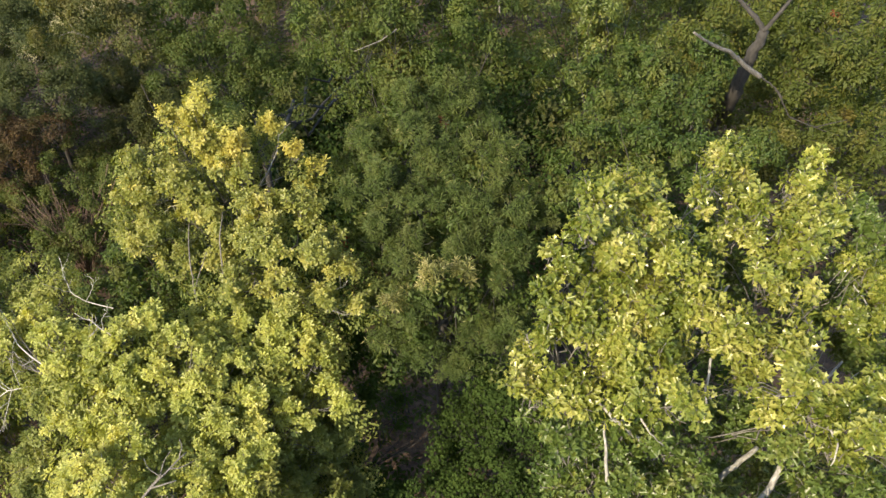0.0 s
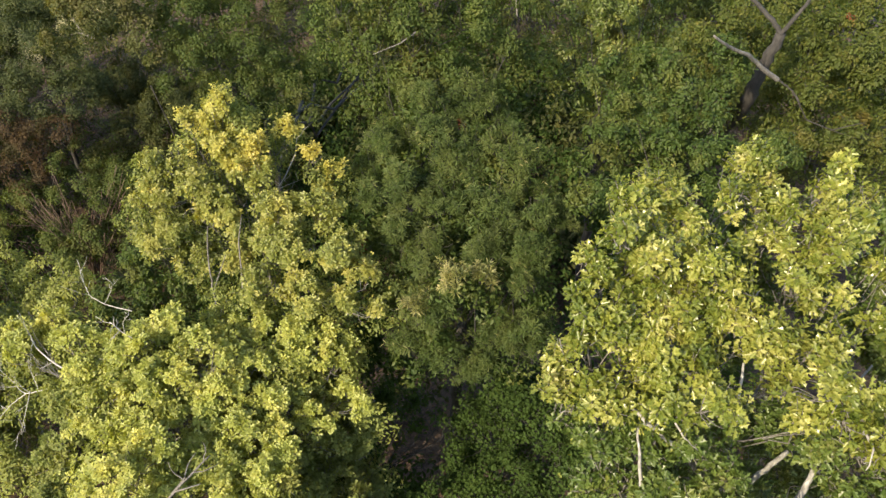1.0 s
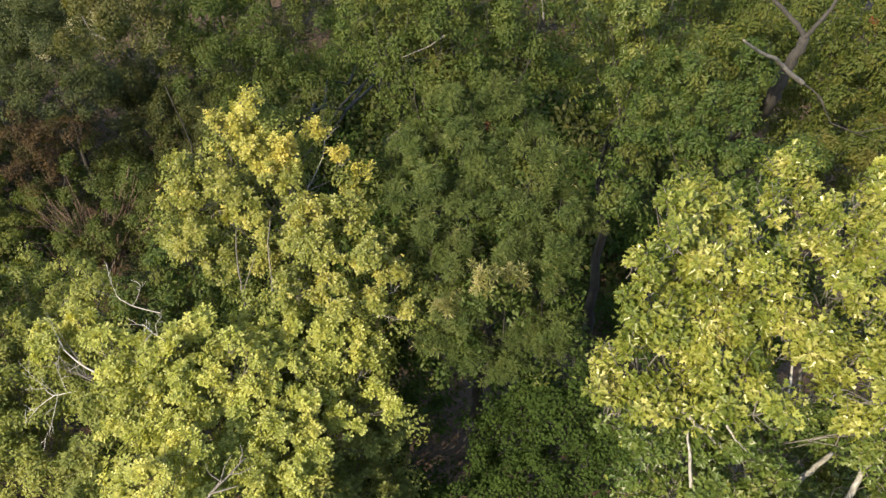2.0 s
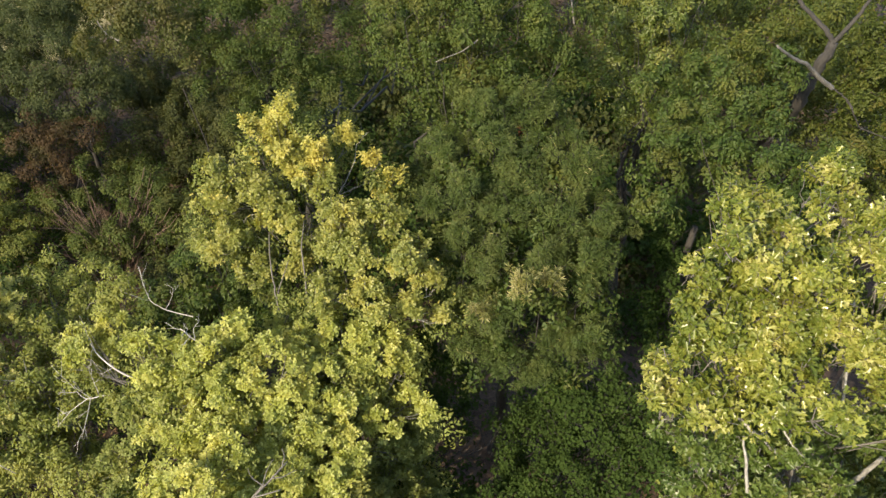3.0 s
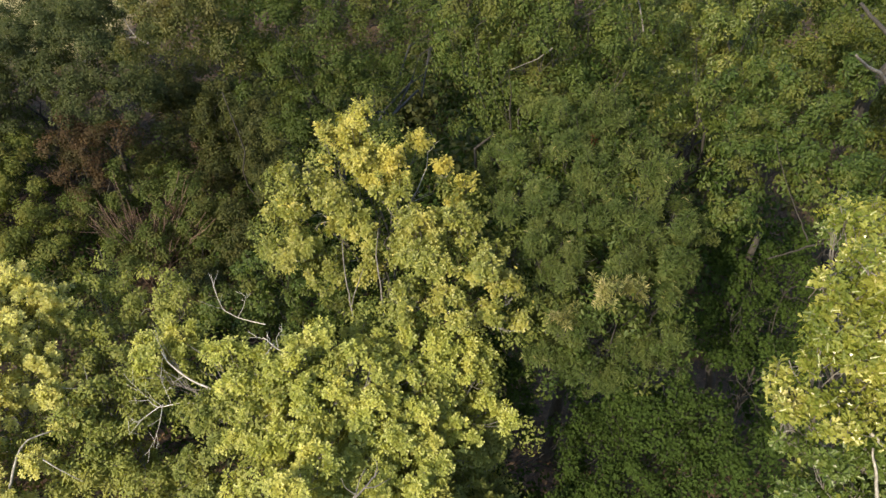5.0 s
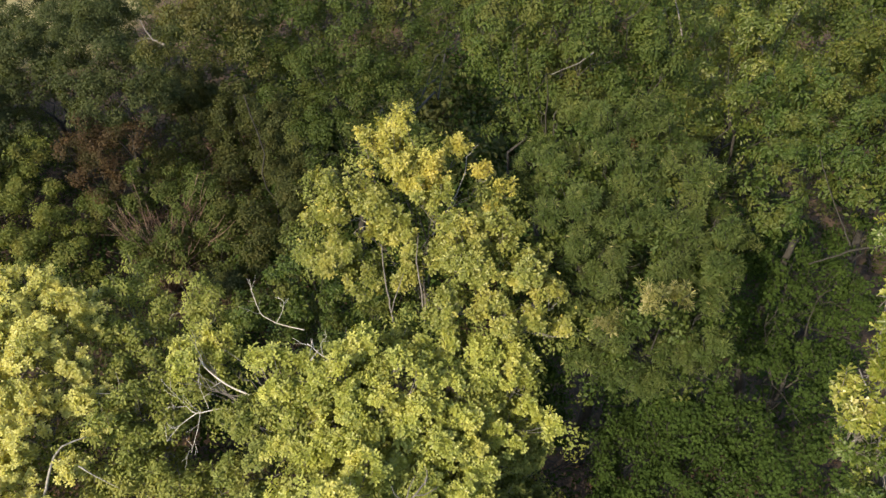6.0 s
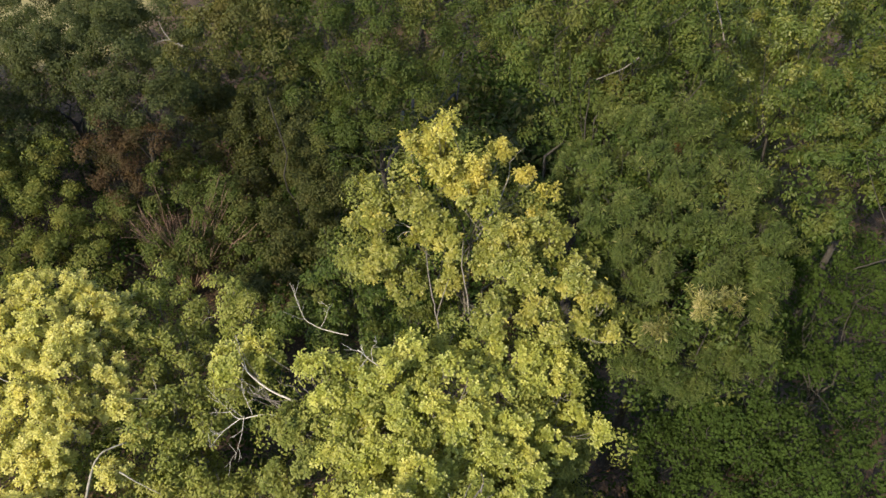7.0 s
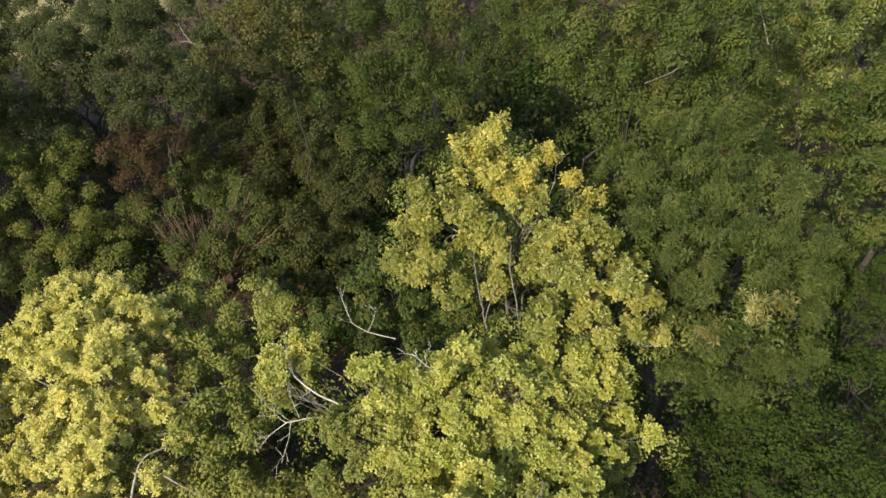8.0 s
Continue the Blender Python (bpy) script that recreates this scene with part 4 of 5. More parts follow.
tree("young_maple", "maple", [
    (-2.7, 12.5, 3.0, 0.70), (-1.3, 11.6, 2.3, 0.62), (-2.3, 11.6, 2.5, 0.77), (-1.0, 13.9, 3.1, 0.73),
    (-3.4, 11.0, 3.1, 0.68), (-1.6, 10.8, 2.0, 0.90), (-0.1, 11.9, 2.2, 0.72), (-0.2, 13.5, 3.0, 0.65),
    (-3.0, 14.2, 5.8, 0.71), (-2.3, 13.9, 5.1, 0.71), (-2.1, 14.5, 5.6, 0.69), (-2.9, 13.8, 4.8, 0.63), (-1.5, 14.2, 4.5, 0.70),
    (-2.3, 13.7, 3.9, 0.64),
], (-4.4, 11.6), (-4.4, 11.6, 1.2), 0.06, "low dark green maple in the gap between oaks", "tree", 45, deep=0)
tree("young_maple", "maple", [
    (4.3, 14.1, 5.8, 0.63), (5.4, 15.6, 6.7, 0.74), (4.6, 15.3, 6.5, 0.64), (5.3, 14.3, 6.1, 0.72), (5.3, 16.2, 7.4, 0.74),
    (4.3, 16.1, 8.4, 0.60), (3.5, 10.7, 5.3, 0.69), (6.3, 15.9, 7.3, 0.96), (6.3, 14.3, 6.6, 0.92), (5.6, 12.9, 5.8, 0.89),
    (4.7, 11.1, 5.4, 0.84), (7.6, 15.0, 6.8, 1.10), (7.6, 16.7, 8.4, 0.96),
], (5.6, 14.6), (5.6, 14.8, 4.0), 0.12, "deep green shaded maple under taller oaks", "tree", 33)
# first four lobes: sunlit foliage behind the gap, its light in a brighter leaf colour
tree("maple_tree", "far_maple", [
    (-2.5, 42.5, 5.3, 0.4), (-2.3, 42.1, 4.2, 0.45), (-2.7, 41.9, 3.5, 0.35), (-3.0, 42.7, 5.7, 0.35),
    (-10.3, 28.0, 9.7, 1.21), (-8.6, 27.8, 10.2, 1.20), (-11.0, 27.2, 8.2, 1.01), (-9.5, 27.1, 8.7, 1.21), (-7.7, 27.2, 8.9, 1.21),
    (-6.4, 28.1, 9.7, 1.01), (-10.0, 26.9, 6.8, 1.03), (-8.1, 26.7, 7.2, 1.24), (-6.3, 27.2, 7.5, 0.99), (-5.5, 28.1, 8.3, 0.82),
    (-8.6, 26.5, 5.8, 1.05), (-7.0, 26.5, 5.9, 1.05), (-10.5, 27.1, 5.4, 1.07), (-5.1, 28.6, 9.5, 0.76), (-11.7, 27.9, 9.2, 0.79),
    (-9.2, 28.7, 11.1, 1.20), (-6.8, 29.1, 10.7, 1.23), (-10.8, 28.9, 10.9, 1.08), (-4.5, 29.4, 9.8, 0.96), (-3.6, 29.0, 10.4, 0.89),
    (-4.1, 29.6, 11.0, 1.11), (-2.9, 28.8, 11.4, 1.00),
], (-8.3, 28.6), (-8.2, 28.4, 5.0), 0.22, "half-shaded green maple with a dense rounded crown", "tree", 34, deep=1, recoloured=(4, LEAF_DIM))
tree("hazel_tree", "far_hazel", [
    (-13.2, 26.9, 10.3, 1.16), (-14.3, 27.4, 10.3, 1.17), (-12.3, 27.1, 10.9, 0.95), (-15.8, 27.9, 8.8, 0.88), (-12.0, 27.0, 9.7, 0.76),
    (-13.4, 27.9, 11.5, 1.04), (-14.9, 28.5, 11.1, 1.06),
], (-12.2, 30.2), (-13.0, 28.8, 6.5), 0.05, "dull olive tree with drooping browning leaves", "tree", 35, deep=1, lean=0.05, limbs=False)
tree("grey_willow", "far_grey", [
    (-22.3, 36.0, 5.2, 1.64), (-20.6, 35.4, 4.5, 1.64), (-23.0, 34.4, 4.0, 1.34), (-21.1, 33.6, 3.6, 1.55), (-19.1, 33.4, 3.7, 1.27),
    (-23.9, 36.5, 5.3, 1.26), (-19.0, 35.4, 4.3, 1.14), (-22.4, 37.6, 5.9, 1.16),
], (-21.4, 36.0), (-21.4, 35.8, 1.2), 0.18, "shaded grey-green feathery tree", "tree", 36, deep=1)
tree("rust_shrub", "far_rust", [
    (-21.6, 31.7, 2.7, 1.13), (-20.4, 31.0, 2.2, 1.18), (-21.7, 30.4, 1.9, 0.96), (-19.5, 31.9, 2.6, 0.98), (-20.8, 29.7, 1.4, 0.90),
    (-22.9, 31.8, 2.1, 0.82),
], (-21.0, 31.8), (-21.0, 31.6, -0.6), 0.10, "shaded rust-brown autumn shrub", "shrub", 37, deep=1)
tree("green_shrub", "far_green", [
    (-18.8, 30.8, 0.7, 1.37), (-20.4, 30.1, 0.1, 1.20), (-16.5, 30.3, 0.4, 1.42), (-15.2, 28.4, 0.1, 1.37), (-17.0, 27.6, -0.7, 1.36),
    (-14.5, 26.7, -1.0, 1.29), (-18.9, 27.6, -1.0, 1.21), (-21.4, 30.1, -0.5, 1.10), (-17.9, 26.3, -1.2, 1.03),
], (-17.4, 29.6), (-17.4, 29.4, -2.4), 0.12, "shaded green shrub with bare reddish stems beside it", "shrub", 38, deep=1)
tree("dark_shrub", "far_olive", [
    (-12.9, 27.8, 0.5, 1.40), (-12.0, 29.4, 0.9, 1.44), (-12.2, 25.5, 0.3, 1.28), (-10.7, 26.6, 0.7, 1.31), 
    (-10.0, 28.7, 1.8, 1.35), (-13.2, 24.9, -0.4, 1.13), (-14.2, 23.4, -0.1, 1.04), (-10.6, 24.5, 0.5, 1.10), 
], (-11.6, 27.6), (-11.6, 27.4, -1.6), 0.12, "dull olive-brown shrub in deep shade", "shrub", 39, deep=1)
tree("green_shrub", "edge_green", [
    (-27.2, 31.5, -0.8, 1.53), (-25.5, 31.8, -0.3, 1.53), (-23.6, 29.9, -1.1, 1.27), (-26.5, 28.6, -1.5, 1.45), (-23.9, 27.7, -1.1, 1.42),
    (-29.0, 33.5, -0.0, 1.57), (-22.1, 27.4, -1.2, 1.15), (-29.3, 30.1, -1.2, 1.65), (-24.6, 26.1, -1.8, 1.28), (-27.2, 26.6, -1.9, 1.29),
    (-28.7, 34.5, 0.4, 1.48), (-26.2, 33.6, 0.6, 1.16),
], (-26.0, 30.4), (-26.0, 30.2, -2.8), 0.12, "wide green shrub in dappled shade", "shrub", 40, deep=1)
tree("dark_shrub", "far_olive", [
    (-17.3, 38.1, 2.6, 1.5), (-15.5, 35.0, 2.5, 1.4), (-18.3, 36.4, 2.1, 1.4), (-13.3, 32.2, 2.7, 1.3),
    (-17.3, 35.0, 0.8, 1.38), (-14.9, 35.0, 0.9, 1.62), (-17.0, 37.3, 1.0, 1.6), (-19.0, 38.8, 1.2, 1.4), (-19.2, 35.2, -0.8, 1.4), (-16.5, 33.0, -1.6, 1.3), (-18.2, 41.0, -0.4, 1.6), (-20.8, 42.0, 0.2, 1.6), (-15.6, 39.5, 0.4, 1.5), (-15.3, 32.7, -0.2, 1.34), (-13.0, 33.4, 0.7, 1.52),
    (-14.5, 36.8, 2.0, 1.35), (-13.2, 35.6, 1.6, 1.33), (-11.2, 32.3, 0.8, 1.26),
], (-15.2, 35.8), (-15.2, 35.6, -1.8), 0.12, "dark green shrub in deep shade", "shrub", 41, deep=1)
ash = tree("ash_tree", "far_grey", [
    (-26.5, 39.9, 4.3, 1.6), (-24.7, 41.8, 4.0, 1.5), (-26.9, 37.4, 4.7, 1.6), (-26.5, 43.6, 4.7, 1.6), (-24.2, 44.4, 4.2, 1.5), (-22.4, 40.1, 3.4, 1.4),
    (-30.7, 41.7, 4.0, 1.48), (-33.1, 43.2, 3.9, 1.65), (-30.3, 44.0, 4.5, 1.33), (-28.5, 37.6, 2.8, 1.87), (-29.0, 35.9, 0.9, 1.86),
    (-26.1, 34.6, 1.0, 1.47), (-28.4, 40.1, 4.3, 1.61), (-26.5, 41.1, 5.0, 1.44), (-26.4, 37.0, 2.5, 1.51), (-31.3, 37.1, 2.0, 1.81),
    (-32.3, 39.8, 3.5, 1.86), (-22.5, 40.1, 5.7, 1.41), (-19.9, 39.5, 5.6, 1.58), (-21.7, 41.9, 6.4, 1.57), (-24.8, 42.4, 6.0, 1.53),
    (-18.9, 39.3, 4.5, 1.11), (-25.8, 38.2, 3.9, 1.21), (-33.7, 47.0, 4.0, 1.41), (-30.1, 46.3, 4.8, 1.73), (-26.6, 46.0, 6.0, 2.02),
    (-35.8, 46.2, 4.0, 2.07),
], (-26.4, 38.6), (-26.4, 38.4, 0.0), 0.2, "grey-green tree at the wood's edge", "tree", 42, deep=1)


# ---- bare limbs and dead twigs that show through the leaves ----
bare_limbs(oak, BARK_MOTTLED, [
    (0.041, 0.029, (2.53, 7.32, 11.56), (2.42, 7.42, 11.84), (2.41, 7.54, 12.16), (2.34, 7.76, 12.43)),
    (0.038, 0.018, (2.99, 6.55, 11.24), (2.46, 6.66, 11.69), (2.22, 6.99, 11.77), (1.93, 7.35, 11.90)),
    (0.032, 0.018, (2.34, 6.05, 11.06), (2.32, 6.30, 11.39), (2.33, 6.62, 11.64)),
    (0.011, 0.005, (1.71, 7.85, 12.53), (1.49, 7.71, 12.18), (1.45, 7.72, 12.03)),
    (0.058, 0.035, (3.77, 6.15, 10.16), (4.07, 6.37, 10.45), (4.45, 6.63, 10.62), (4.84, 6.86, 10.76)),
    (0.053, 0.029, (4.37, 5.75, 10.79), (4.65, 5.97, 11.08), (4.81, 6.17, 11.33), (5.01, 6.60, 11.40)),
    (0.035, 0.018, (3.84, 6.79, 11.55), (3.78, 6.91, 12.03), (3.85, 7.19, 12.39)),
    (0.023, 0.008, (1.94, 7.47, 11.78), (2.14, 7.34, 11.77), (2.43, 7.11, 11.80)),
    (0.018, 0.007, (4.35, 8.29, 12.82), (4.18, 8.11, 12.76), (4.23, 7.93, 12.69)),
    (0.018, 0.005, (5.62, 6.73, 12.13), (5.76, 6.92, 12.21), (5.98, 7.06, 12.23)),
    (0.032, 0.018, (5.53, 7.18, 11.73), (5.80, 7.36, 11.80), (6.12, 7.64, 11.84)),
    (0.017, 0.006, (1.93, 6.51, 10.63), (2.08, 6.65, 10.97), (2.30, 6.78, 11.14)),
    (0.022, 0.011, (4.71, 6.67, 12.13), (4.86, 6.52, 11.95), (4.81, 6.44, 11.68)),
    (0.019, 0.007, (2.75, 6.44, 11.99), (2.87, 6.30, 11.82), (3.10, 6.26, 11.60)),
    (0.021, 0.009, (5.02, 5.98, 12.39), (5.17, 5.83, 12.20), (5.11, 5.72, 11.90)),
    (0.015, 0.005, (1.53, 7.24, 11.24), (1.35, 7.19, 11.33), (1.24, 7.11, 11.23)),
    (0.015, 0.005, (2.34, 6.25, 10.45), (2.47, 6.34, 10.74), (2.75, 6.40, 10.82)),
    (0.015, 0.005, (4.21, 6.81, 12.15), (4.45, 6.67, 12.13), (4.64, 6.69, 12.16)),
    (0.022, 0.009, (6.94, 8.55, 11.94), (6.79, 8.64, 12.22), (6.61, 8.78, 12.40)),
])
bare_limbs(yellow, BARK_MOTTLED, [
    (0.028, 0.009, (-6.21, 15.07, 9.12), (-6.64, 15.34, 9.44), (-6.97, 15.40, 9.65)),
    (0.011, 0.005, (-6.68, 15.28, 9.52), (-7.01, 15.26, 9.47), (-7.15, 15.17, 9.35)),
    (0.026, 0.007, (-5.12, 15.12, 9.34), (-4.85, 15.41, 9.71), (-4.53, 15.73, 10.12), (-4.27, 16.19, 10.56), (-4.24, 16.44, 10.88)),
    (0.011, 0.005, (-4.71, 15.55, 9.89), (-4.27, 15.65, 10.04), (-3.94, 15.74, 10.15)),
    (0.011, 0.005, (-4.99, 15.17, 9.57), (-5.25, 15.36, 9.79), (-5.40, 15.49, 9.96)),
    (0.012, 0.005, (-3.04, 12.95, 8.91), (-2.81, 12.57, 8.44), (-2.30, 12.43, 8.29), (-1.70, 12.62, 8.41)),
    (0.011, 0.005, (-2.70, 12.55, 8.74), (-2.61, 12.65, 8.88), (-2.34, 12.77, 8.89)),
], twigs=3)
bare_limbs(yellow, BARK, [
    (0.024, 0.013, (-6.10, 13.26, 7.96), (-6.22, 13.65, 8.45), (-6.35, 14.12, 8.88), (-6.41, 14.72, 9.31)),
    (0.018, 0.008, (-6.16, 13.43, 8.18), (-6.02, 13.73, 8.57), (-5.85, 14.03, 8.96)),
    (0.027, 0.013, (-5.32, 13.13, 8.18), (-5.40, 13.57, 8.72), (-5.54, 14.20, 9.19), (-5.49, 14.71, 9.68)),
])
bare_limbs(olive, BARK_PALE, [
    (0.021, 0.006, (-9.82, 12.35, 5.83), (-10.59, 12.33, 5.92), (-11.16, 12.26, 5.79), (-11.55, 12.52, 6.09)),
    (0.011, 0.004, (-11.12, 12.28, 5.81), (-11.55, 12.10, 5.56), (-11.88, 11.86, 5.23)),
    (0.009, 0.004, (-11.02, 12.32, 5.87), (-11.05, 11.97, 5.60), (-11.26, 11.64, 5.00)),
    (0.007, 0.004, (-10.81, 12.34, 5.91), (-10.98, 12.59, 6.22), (-11.06, 12.70, 6.35)),
    (0.007, 0.004, (-11.38, 12.40, 5.95), (-11.66, 12.38, 5.91), (-11.78, 12.47, 6.02)),
    (0.016, 0.007, (-7.37, 11.62, 8.31), (-7.76, 11.67, 8.67), (-7.97, 11.79, 8.80)),
    (0.007, 0.004, (-7.72, 11.69, 8.69), (-7.87, 11.58, 8.55)),
    (0.007, 0.004, (-7.63, 11.63, 8.62), (-7.67, 11.79, 8.82), (-7.54, 11.87, 8.93)),
    (0.014, 0.004, (-8.38, 13.50, 7.54), (-9.09, 13.62, 7.66), (-9.49, 13.78, 7.83), (-9.69, 14.07, 8.18), (-9.78, 14.34, 8.52)),
    (0.007, 0.004, (-9.09, 13.62, 7.66), (-8.92, 13.82, 7.92), (-8.89, 13.95, 8.09)),
    (0.028, 0.012, (-9.83, 12.65, 6.05), (-10.40, 12.83, 6.24), (-10.91, 13.08, 6.52), (-11.20, 13.37, 6.88)),
], "bleached bare branch", twigs=4)
bare_limbs(olive, BARK, [
    (0.035, 0.014, (-6.23, 8.27, 6.87), (-5.95, 8.51, 7.18), (-5.54, 8.76, 7.50), (-5.27, 9.10, 7.60)),
    (0.024, 0.009, (-5.95, 8.51, 7.18), (-5.47, 8.47, 7.45), (-5.33, 8.50, 7.49)),
    (0.02, 0.007, (-5.98, 8.49, 7.16), (-5.72, 8.69, 7.41), (-5.66, 8.87, 7.63), (-5.53, 9.07, 7.73)),
    (0.016, 0.006, (-5.54, 8.76, 7.50), (-5.32, 8.77, 7.52), (-5.06, 8.93, 7.55)),
    (0.016, 0.006, (-5.34, 8.89, 7.66), (-5.29, 9.04, 7.86), (-5.34, 9.13, 7.97)),
    (0.014, 0.005, (-5.68, 8.60, 7.45), (-5.94, 8.70, 7.58), (-6.02, 8.83, 7.75)),
], "dead brown branch")
bare_limbs(pale, BARK_MOTTLED, [
    (0.039, 0.016, (-15.35, 11.41, 3.46), (-15.22, 12.16, 4.10), (-15.02, 12.44, 4.30), (-14.49, 12.76, 4.26)),
    (0.024, 0.006, (-14.47, 11.97, 4.07), (-14.03, 11.79, 3.87), (-13.33, 11.51, 3.72)),
    (0.021, 0.006, (-17.95, 14.48, 4.59), (-18.43, 14.66, 4.63), (-19.37, 15.14, 4.70)),
    (0.016, 0.005, (-17.09, 14.25, 4.85), (-16.61, 13.95, 4.83), (-16.34, 13.59, 4.55)),
    (0.016, 0.005, (-14.23, 14.32, 3.99), (-14.18, 14.62, 4.38), (-14.35, 14.87, 4.53)),
    (0.016, 0.005, (-15.22, 14.37, 4.32), (-14.71, 14.22, 4.32), (-14.25, 14.27, 4.25)),
])
# shaded limbs, their shade given by the darker bark colour
bare_limbs(side_tree, BARK_DARK, [
    (0.020, 0.007, (4.95, 13.83, 9.97), (4.81, 14.09, 10.29), (4.54, 14.52, 10.82), (4.33, 14.94, 11.36), (4.14, 15.27, 11.92)),
    (0.031, 0.018, (6.10, 14.27, 9.62), (5.40, 14.23, 9.53), (4.90, 14.14, 9.40), (4.27, 14.04, 9.23)),
    (0.011, 0.004, (4.61, 14.68, 11.20), (4.89, 15.18, 11.85)),
])
bare_limbs(gold, BARK_DARK, [
    (0.260, 0.130, (9.60, 23.20, 7.20), (8.41, 20.18, 9.39), (8.39, 19.38, 10.15), (8.28, 18.75, 10.98), (8.24, 18.53, 11.72), (8.31, 18.39, 12.31), (8.40, 18.36, 12.90)),
    (0.075, 0.045, (8.40, 18.36, 12.90), (8.21, 18.53, 13.14), (8.03, 18.79, 13.32), (7.71, 19.13, 13.57), (7.54, 19.48, 13.78)),
    (0.065, 0.040, (8.40, 18.36, 12.90), (8.57, 18.30, 13.25), (8.80, 18.33, 13.65), (9.02, 18.46, 14.03)),
])
bare_limbs(gold, BARK_DARK, [
    (0.024, 0.016, (8.03, 17.06, 12.21), (8.29, 16.99, 12.07), (8.56, 16.87, 11.85), (8.73, 16.75, 11.52), (8.91, 16.65, 11.28)),
    (0.018, 0.010, (8.91, 16.65, 11.28), (9.27, 16.42, 11.21), (9.64, 16.28, 11.11), (10.03, 16.13, 11.04)),
    (0.020, 0.008, (8.46, 16.96, 11.92), (8.62, 16.78, 11.72), (8.75, 16.72, 11.50)),
    (0.018, 0.008, (9.41, 16.31, 11.17), (9.70, 16.13, 11.38), (10.02, 16.02, 11.55)),
])
bare_limbs(gold, BARK, [
    (0.066, 0.028, (8.03, 17.06, 12.21), (7.58, 16.93, 12.51), (7.25, 16.84, 12.79), (6.90, 16.63, 13.06), (6.38, 16.37, 13.32), (6.07, 16.12, 13.54), (5.70, 15.91, 13.81)),
])
bare_limbs(crest, BARK, [
    (0.021, 0.008, (-1.14, 17.31, 13.35), (-1.49, 17.16, 13.14), (-2.19, 17.01, 12.90)),
    (0.025, 0.013, (1.48, 18.64, 13.27), (1.46, 19.20, 13.66), (1.41, 19.59, 13.98)),
    (0.013, 0.005, (1.21, 19.31, 13.78), (0.98, 19.24, 13.68)),
])
bare_limbs(ash, BARK, [
    (0.070, 0.020, (-18.99, 37.38, 5.13), (-19.89, 37.65, 5.41), (-20.65, 37.30, 5.24)),
    (0.050, 0.015, (-19.59, 37.53, 5.28), (-20.12, 37.97, 5.81), (-20.33, 38.26, 6.15)),
])


def red_sprig(root, name, place, r, mat=LEAF_RED, seed=90):
    """A spray of leaves that has turned early."""
    rng = np.random.default_rng(seed)
    base = np.array(root.location)
    frames_ = lobe_frames(rng, (*(np.array(place) - base), r), 0.22, 1.0, 1)[:3]
    frames_[:, :3, :3] *= 0.3 + 3 * r
    soup = leaf_join(SPECIES["maple"]["sprays"], frames_, rng.integers(0, 9, len(frames_)))
    child(name, soup.mesh(name, [mat, BARK]), root, "early red autumn leaves", "stuff")


red_sprig(willow, "red_foliage", (-0.02, 16.31, 11.35), 0.05)
red_sprig(gold, "red_foliage", (10.41, 19.02, 13.15), 0.03, seed=92)
red_sprig(willow, "red_foliage", (-2.57, 14.71, 8.62), 0.10, seed=91)


def fallen_leaves():
    """Single dry leaves lying about on the floor."""
    rng = np.random.default_rng(95)
    n = 9000
    x, y = rng.uniform(-20, 10, n), rng.uniform(8, 30, n)
    place = np.stack([x, y, ground_height(x, y) + rng.uniform(0.05, 0.09, n)], -1)
    turn = rng.uniform(0, 6.28, n)
    way = np.stack([np.cos(turn), np.sin(turn), rng.normal(0, 0.25, n)], -1)
    side = np.stack([-np.sin(turn), np.cos(turn), rng.normal(0, 0.25, n)], -1)
    size = rng.uniform(0.07, 0.14, n)[:, None]
    shape = np.array([(0, 0), (0.28, 0.45), (0, 1), (-0.28, 0.45)])
    points = place[:, None] + shape[None, :, :1] * (side * size)[:, None] + shape[None, :, 1:] * (way * size)[:, None]
    soup = Soup()
    soup.add(points.reshape(-1, 3), np.arange(4 * n), np.full(n, 4), np.zeros(n, int))
    dry = leaf_material("dry_leaf", [(0, (0.06, 0.034, 0.018)), (0.5, (0.11, 0.066, 0.034)), (1, (0.18, 0.12, 0.065))], gloss=0.8, through_light=0.1)
    tagged(new("fallen_leaves", soup.mesh("fallen_leaves", [dry])), "dry brown fallen leaves scattered on the woodland floor", "leaf litter", kind="stuff")


fallen_leaves()


def bare_shrub(x, y, z):
    """A fan of leafless reddish stems."""
    rng = np.random.default_rng(70)
    foot = np.array([x, y, float(ground_height(x, y))])
    root = tagged(new("bare_shrub"), "leafless reddish-brown shrub with a fan of thin stems", "shrub")
    root.location = foot
    for n in range(34):
        tip = np.array([rng.normal(0, 1.7), rng.normal(-0.8, 1.1), z - foot[2] + rng.normal(0, 0.35)])
        soup = Soup()
        path = bent(rng, (rng.normal(0, 0.08), rng.normal(0, 0.08), 0), tip, -0.06, 0.04, 7)
        tube(soup, path, np.linspace(0.035, 0.010, 7), 4)
        for _ in range(3):
            at = path[int(rng.integers(3, 6))]
            tube(soup, bent(rng, at, at + (tip - at) * 0.8 + rng.normal(0, 0.25, 3), 0.02, 0.05, 4), np.linspace(0.014, 0.006, 4), 3)
        child("stem", soup.mesh("stem", [BARK_RED], True), root)


bare_shrub(*(-17.99, 28.07, 1.14))

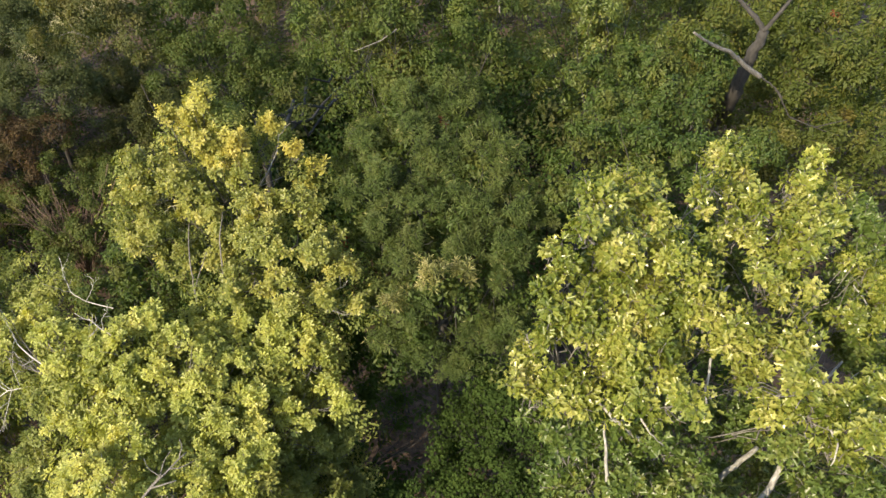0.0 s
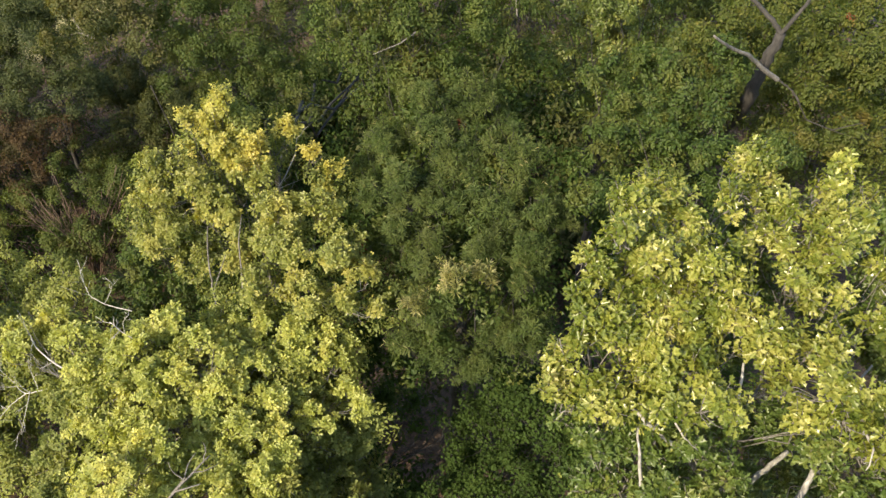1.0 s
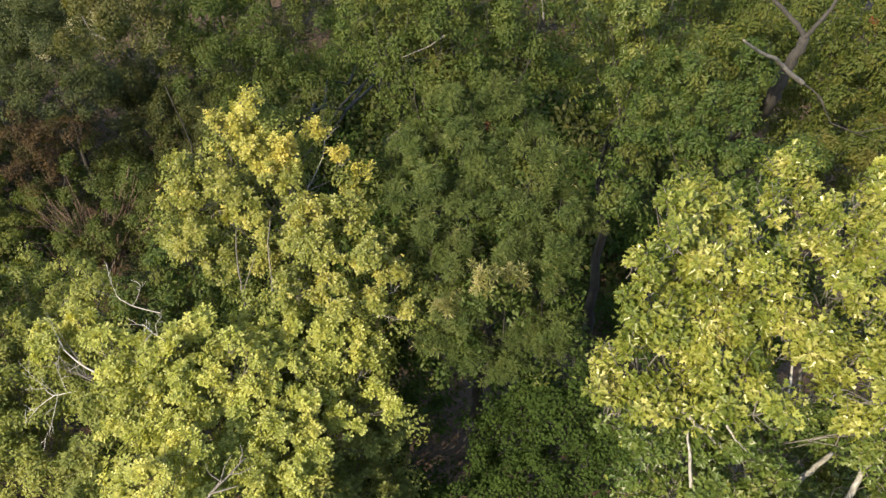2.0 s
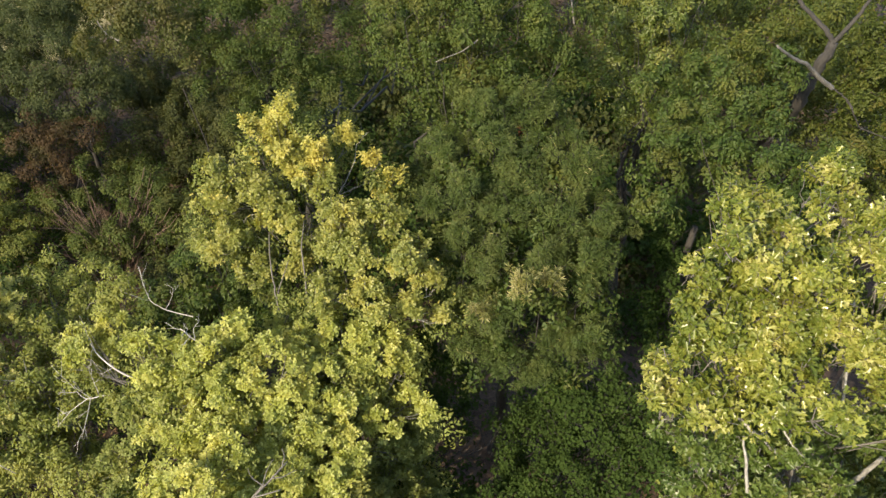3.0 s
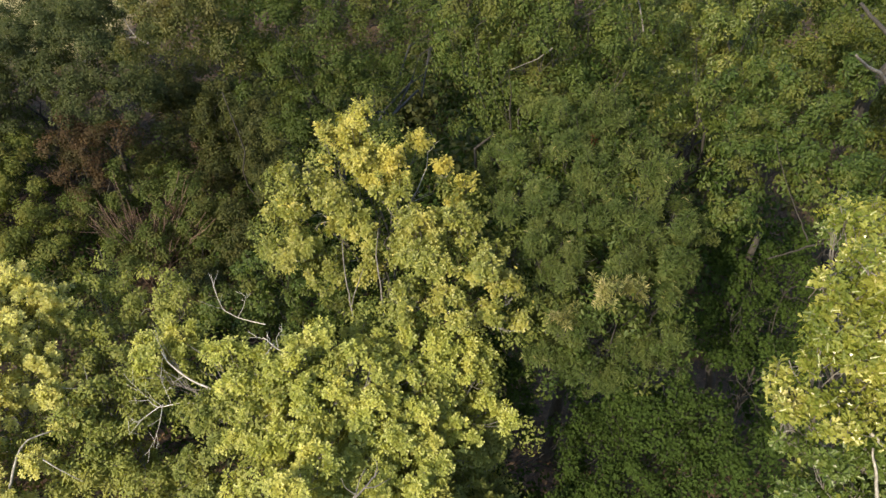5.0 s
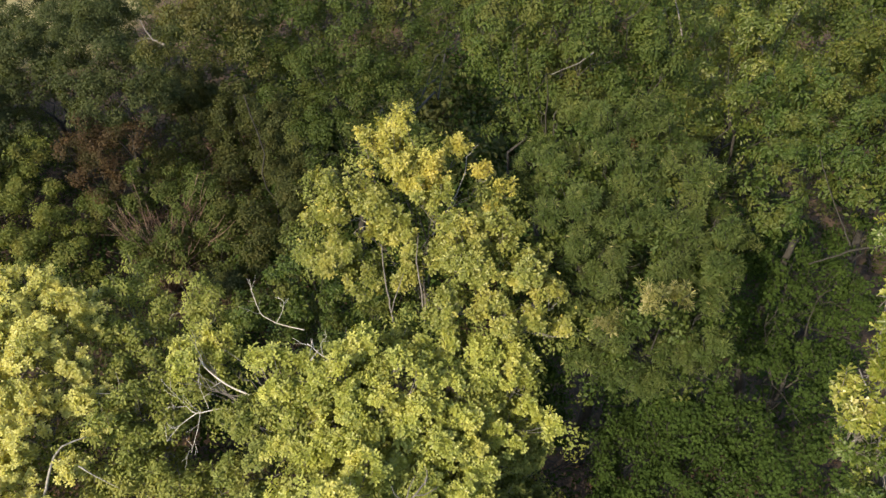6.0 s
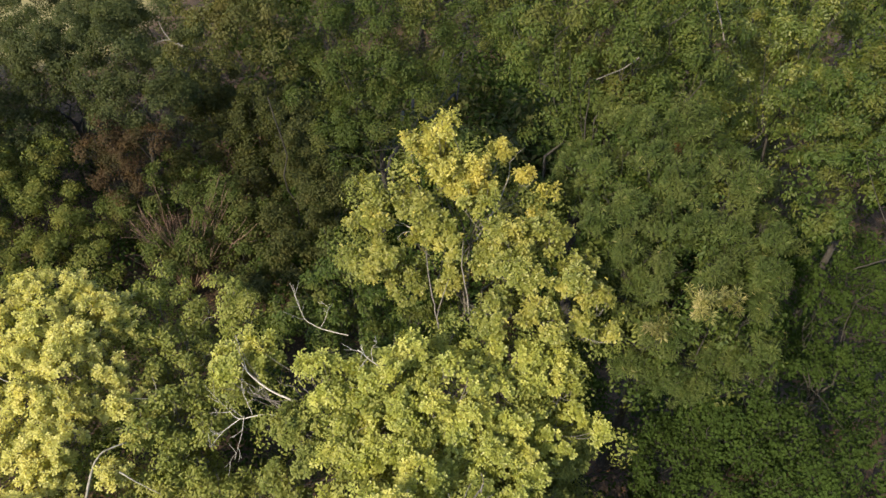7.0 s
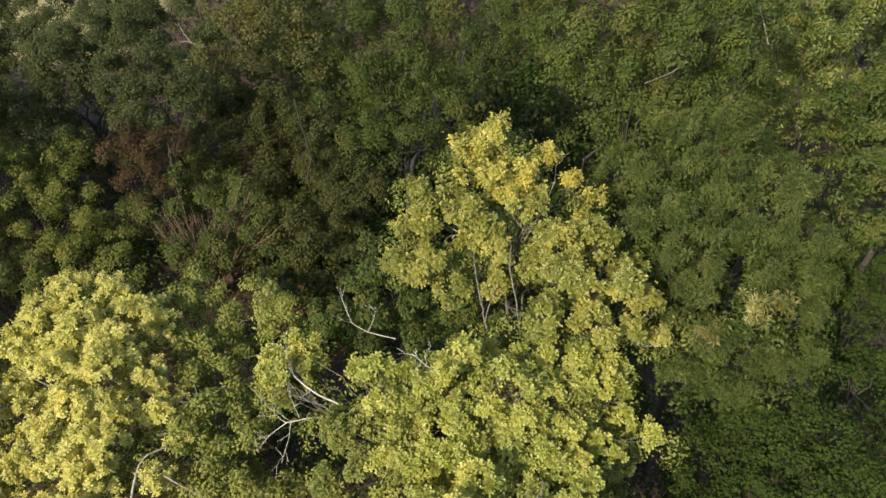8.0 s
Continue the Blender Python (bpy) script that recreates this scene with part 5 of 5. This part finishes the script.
# ---- low growth under the trees ----
def understory():
    rng = np.random.default_rng(60)
    firsts = []
    for n, kind in enumerate(("low", "low_olive", "low")):
        lobes = [(rng.normal(0, 0.6), -70 + rng.normal(0, 0.6), 0.3 + ground_height(0, -70) + rng.uniform(0.2, 1.3), rng.uniform(0.45, 0.75)) for _ in range(6)]
        first = tree("understory_shrub", kind, lobes, (0, -70), (0, -70, ground_height(0, -70) + 0.5), 0.03, "low shaded green shrub on the leaf litter", "shrub", 61 + n, group="understory shrubs", plain=True)
        firsts.append(first)
    spots = [(x, y) for x in np.arange(-13, 13, 2.4) for y in np.arange(25, 52, 2.6)]
    spots = [(x + rng.uniform(-0.8, 0.8), y + rng.uniform(-0.8, 0.8)) for x, y in spots]
    spots += [(x + rng.uniform(-1, 1), y + rng.uniform(-1, 1)) for x in np.arange(-34, 14, 3.0) for y in np.arange(6, 46, 3.0) if x < -12 or y < 25]
    bare = [(1.9, 14.6, 1.0), (-1.0, 14.2, 1.4), (6.5, 20, 1.8), (-12.4, 12.6, 1.2), (-15.5, 34.5, 1.2)]
    first_moved = [False] * 3
    for px, py in spots:
        if any((px - bx) ** 2 + (py - by) ** 2 < r * r for bx, by, r in bare):
            continue
        n = int(rng.integers(0, 3))
        m = pose(px, py, float(ground_height(px, py)) - 0.05, 0, 0, rng.uniform(0, 360))
        if first_moved[n]:
            ob = copy_thing(firsts[n], m)
        else:
            ob, first_moved[n] = firsts[n], True
            ob.matrix_basis = m
        ob.scale = (rng.uniform(0.8, 1.5) * (1.8 if py > 47 or (py > 27 and px > -14) else 1),) * 3


understory()


def far_undergrowth():
    """Undergrowth far back and past the edges of the near wood."""
    rng = np.random.default_rng(64)
    far = []
    far += [(x + rng.uniform(-1, 1), y + rng.uniform(-1, 1)) for x in np.arange(-13, 28, 4.0) for y in np.arange(52, 66, 4.0)]
    far += [(x + rng.uniform(-1, 1), y + rng.uniform(-1, 1)) for x in np.arange(14, 28, 3.6) for y in np.arange(28, 52, 3.6)]
    far += [(x + rng.uniform(-1, 1), y + rng.uniform(-1, 1)) for x in np.arange(-44, -12, 3.4) for y in np.arange(46, 62, 3.4)]
    far += [(x + rng.uniform(-1, 1), y + rng.uniform(-1, 1)) for x in np.arange(-34, 22, 3.4) for y in np.arange(-16, 6, 3.4)]
    far += [(x + rng.uniform(-1.5, 1.5), y + rng.uniform(-1.5, 1.5)) for x in np.arange(-27, 32, 4.6) for y in np.arange(64, 86, 4.6)]
    frames_ = []
    for px, py in far:
        z = float(ground_height(px, py))
        for _ in range(3):
            lobe = (px + rng.normal(0, 0.9), py + rng.normal(0, 0.9), z + rng.uniform(0.6, 2.2), rng.uniform(0.9, 1.4))
            frames_.append(lobe_frames(rng, lobe, 1.0, 1.0, 3))
    frames_ = np.concatenate(frames_)
    frames_[:, :3, :3] *= 1.8
    joined = leaf_join(SPECIES["far_green"]["sprays"], frames_[::6], rng.integers(0, 9, len(frames_[::6])))
    tagged(new("undergrowth", joined.mesh("undergrowth", [LEAF_SHADED_OLIVE, BARK_DARK])), "dull green undergrowth at the back of the wood", "undergrowth", kind="stuff")


far_undergrowth()


# ---- the wood beyond: more trees on every side ----
def wood():
    rng = np.random.default_rng(50)
    lobes = []
    for n in range(16):
        u = unit(rng.normal(0, 1, 3))
        lobes.append((u[0] * 2.3, u[1] * 2.3, 6.8 + u[2] * 3.0, rng.uniform(1.3, 1.9)))
    base = float(ground_height(0, -60))
    firsts = []
    for kind, at in (("wood", -60), ("near_wood", -75)):
        firsts.append(tree("woodland_tree", kind, [(x, y + at, z + base, r) for x, y, z, r in lobes], (0, at), (0, at, 5 + base), 0.22, "full green broadleaf tree of the surrounding wood", "tree", 51, group="surrounding wood", plain=True))
    placed = [False, False]
    for x in np.arange(-58, 36, 10.0):
        for y in np.arange(-12, 82, 10.0):
            px, py = x + rng.uniform(-2, 2), y + rng.uniform(-2, 2)
            behind = (px > -4 and py > 27) or (px > -12 and py > 34)
            seen = -33 < px < 15 and 2 < py < 43 and not behind
            clearing = py > 45 and px < -26
            below = -20 < px < 10 and -14 < py < 3
            sunny = -50 < px < -8 and py < 45.9 + 1.127 * px
            if py > 62 and px < -28:
                continue
            hollow = (-9 < px < 7 and 30 < py < 53) or (9 < px < 21 and 20 < py < 33)
            if seen or clearing or sunny or below or hollow:
                continue
            size = rng.uniform(0.8, 1.15) * (1.1 if px < -34 else 1.15 if behind else 1)
            m = pose(px, py, float(ground_height(px, py)) - 0.05, 0, 0, rng.uniform(0, 360))
            kind = 1 if behind and px < 24 and py < 48 else 0
            if placed[kind]:
                ob = copy_thing(firsts[kind], m)
            else:
                ob, placed[kind] = firsts[kind], True
                ob.matrix_basis = m
            ob.scale = (size,) * 3

    # unseen tall trees, added out of view to keep the sun off the shrubs
    for px, py, size in ((-36.5, 28, 1.3), (-43, 33, 1.35)):
        ob = copy_thing(firsts[0], pose(px, py, float(ground_height(px, py)) - 0.05, 0, 0, 40 * py))
        ob.scale = (size,) * 3


wood()
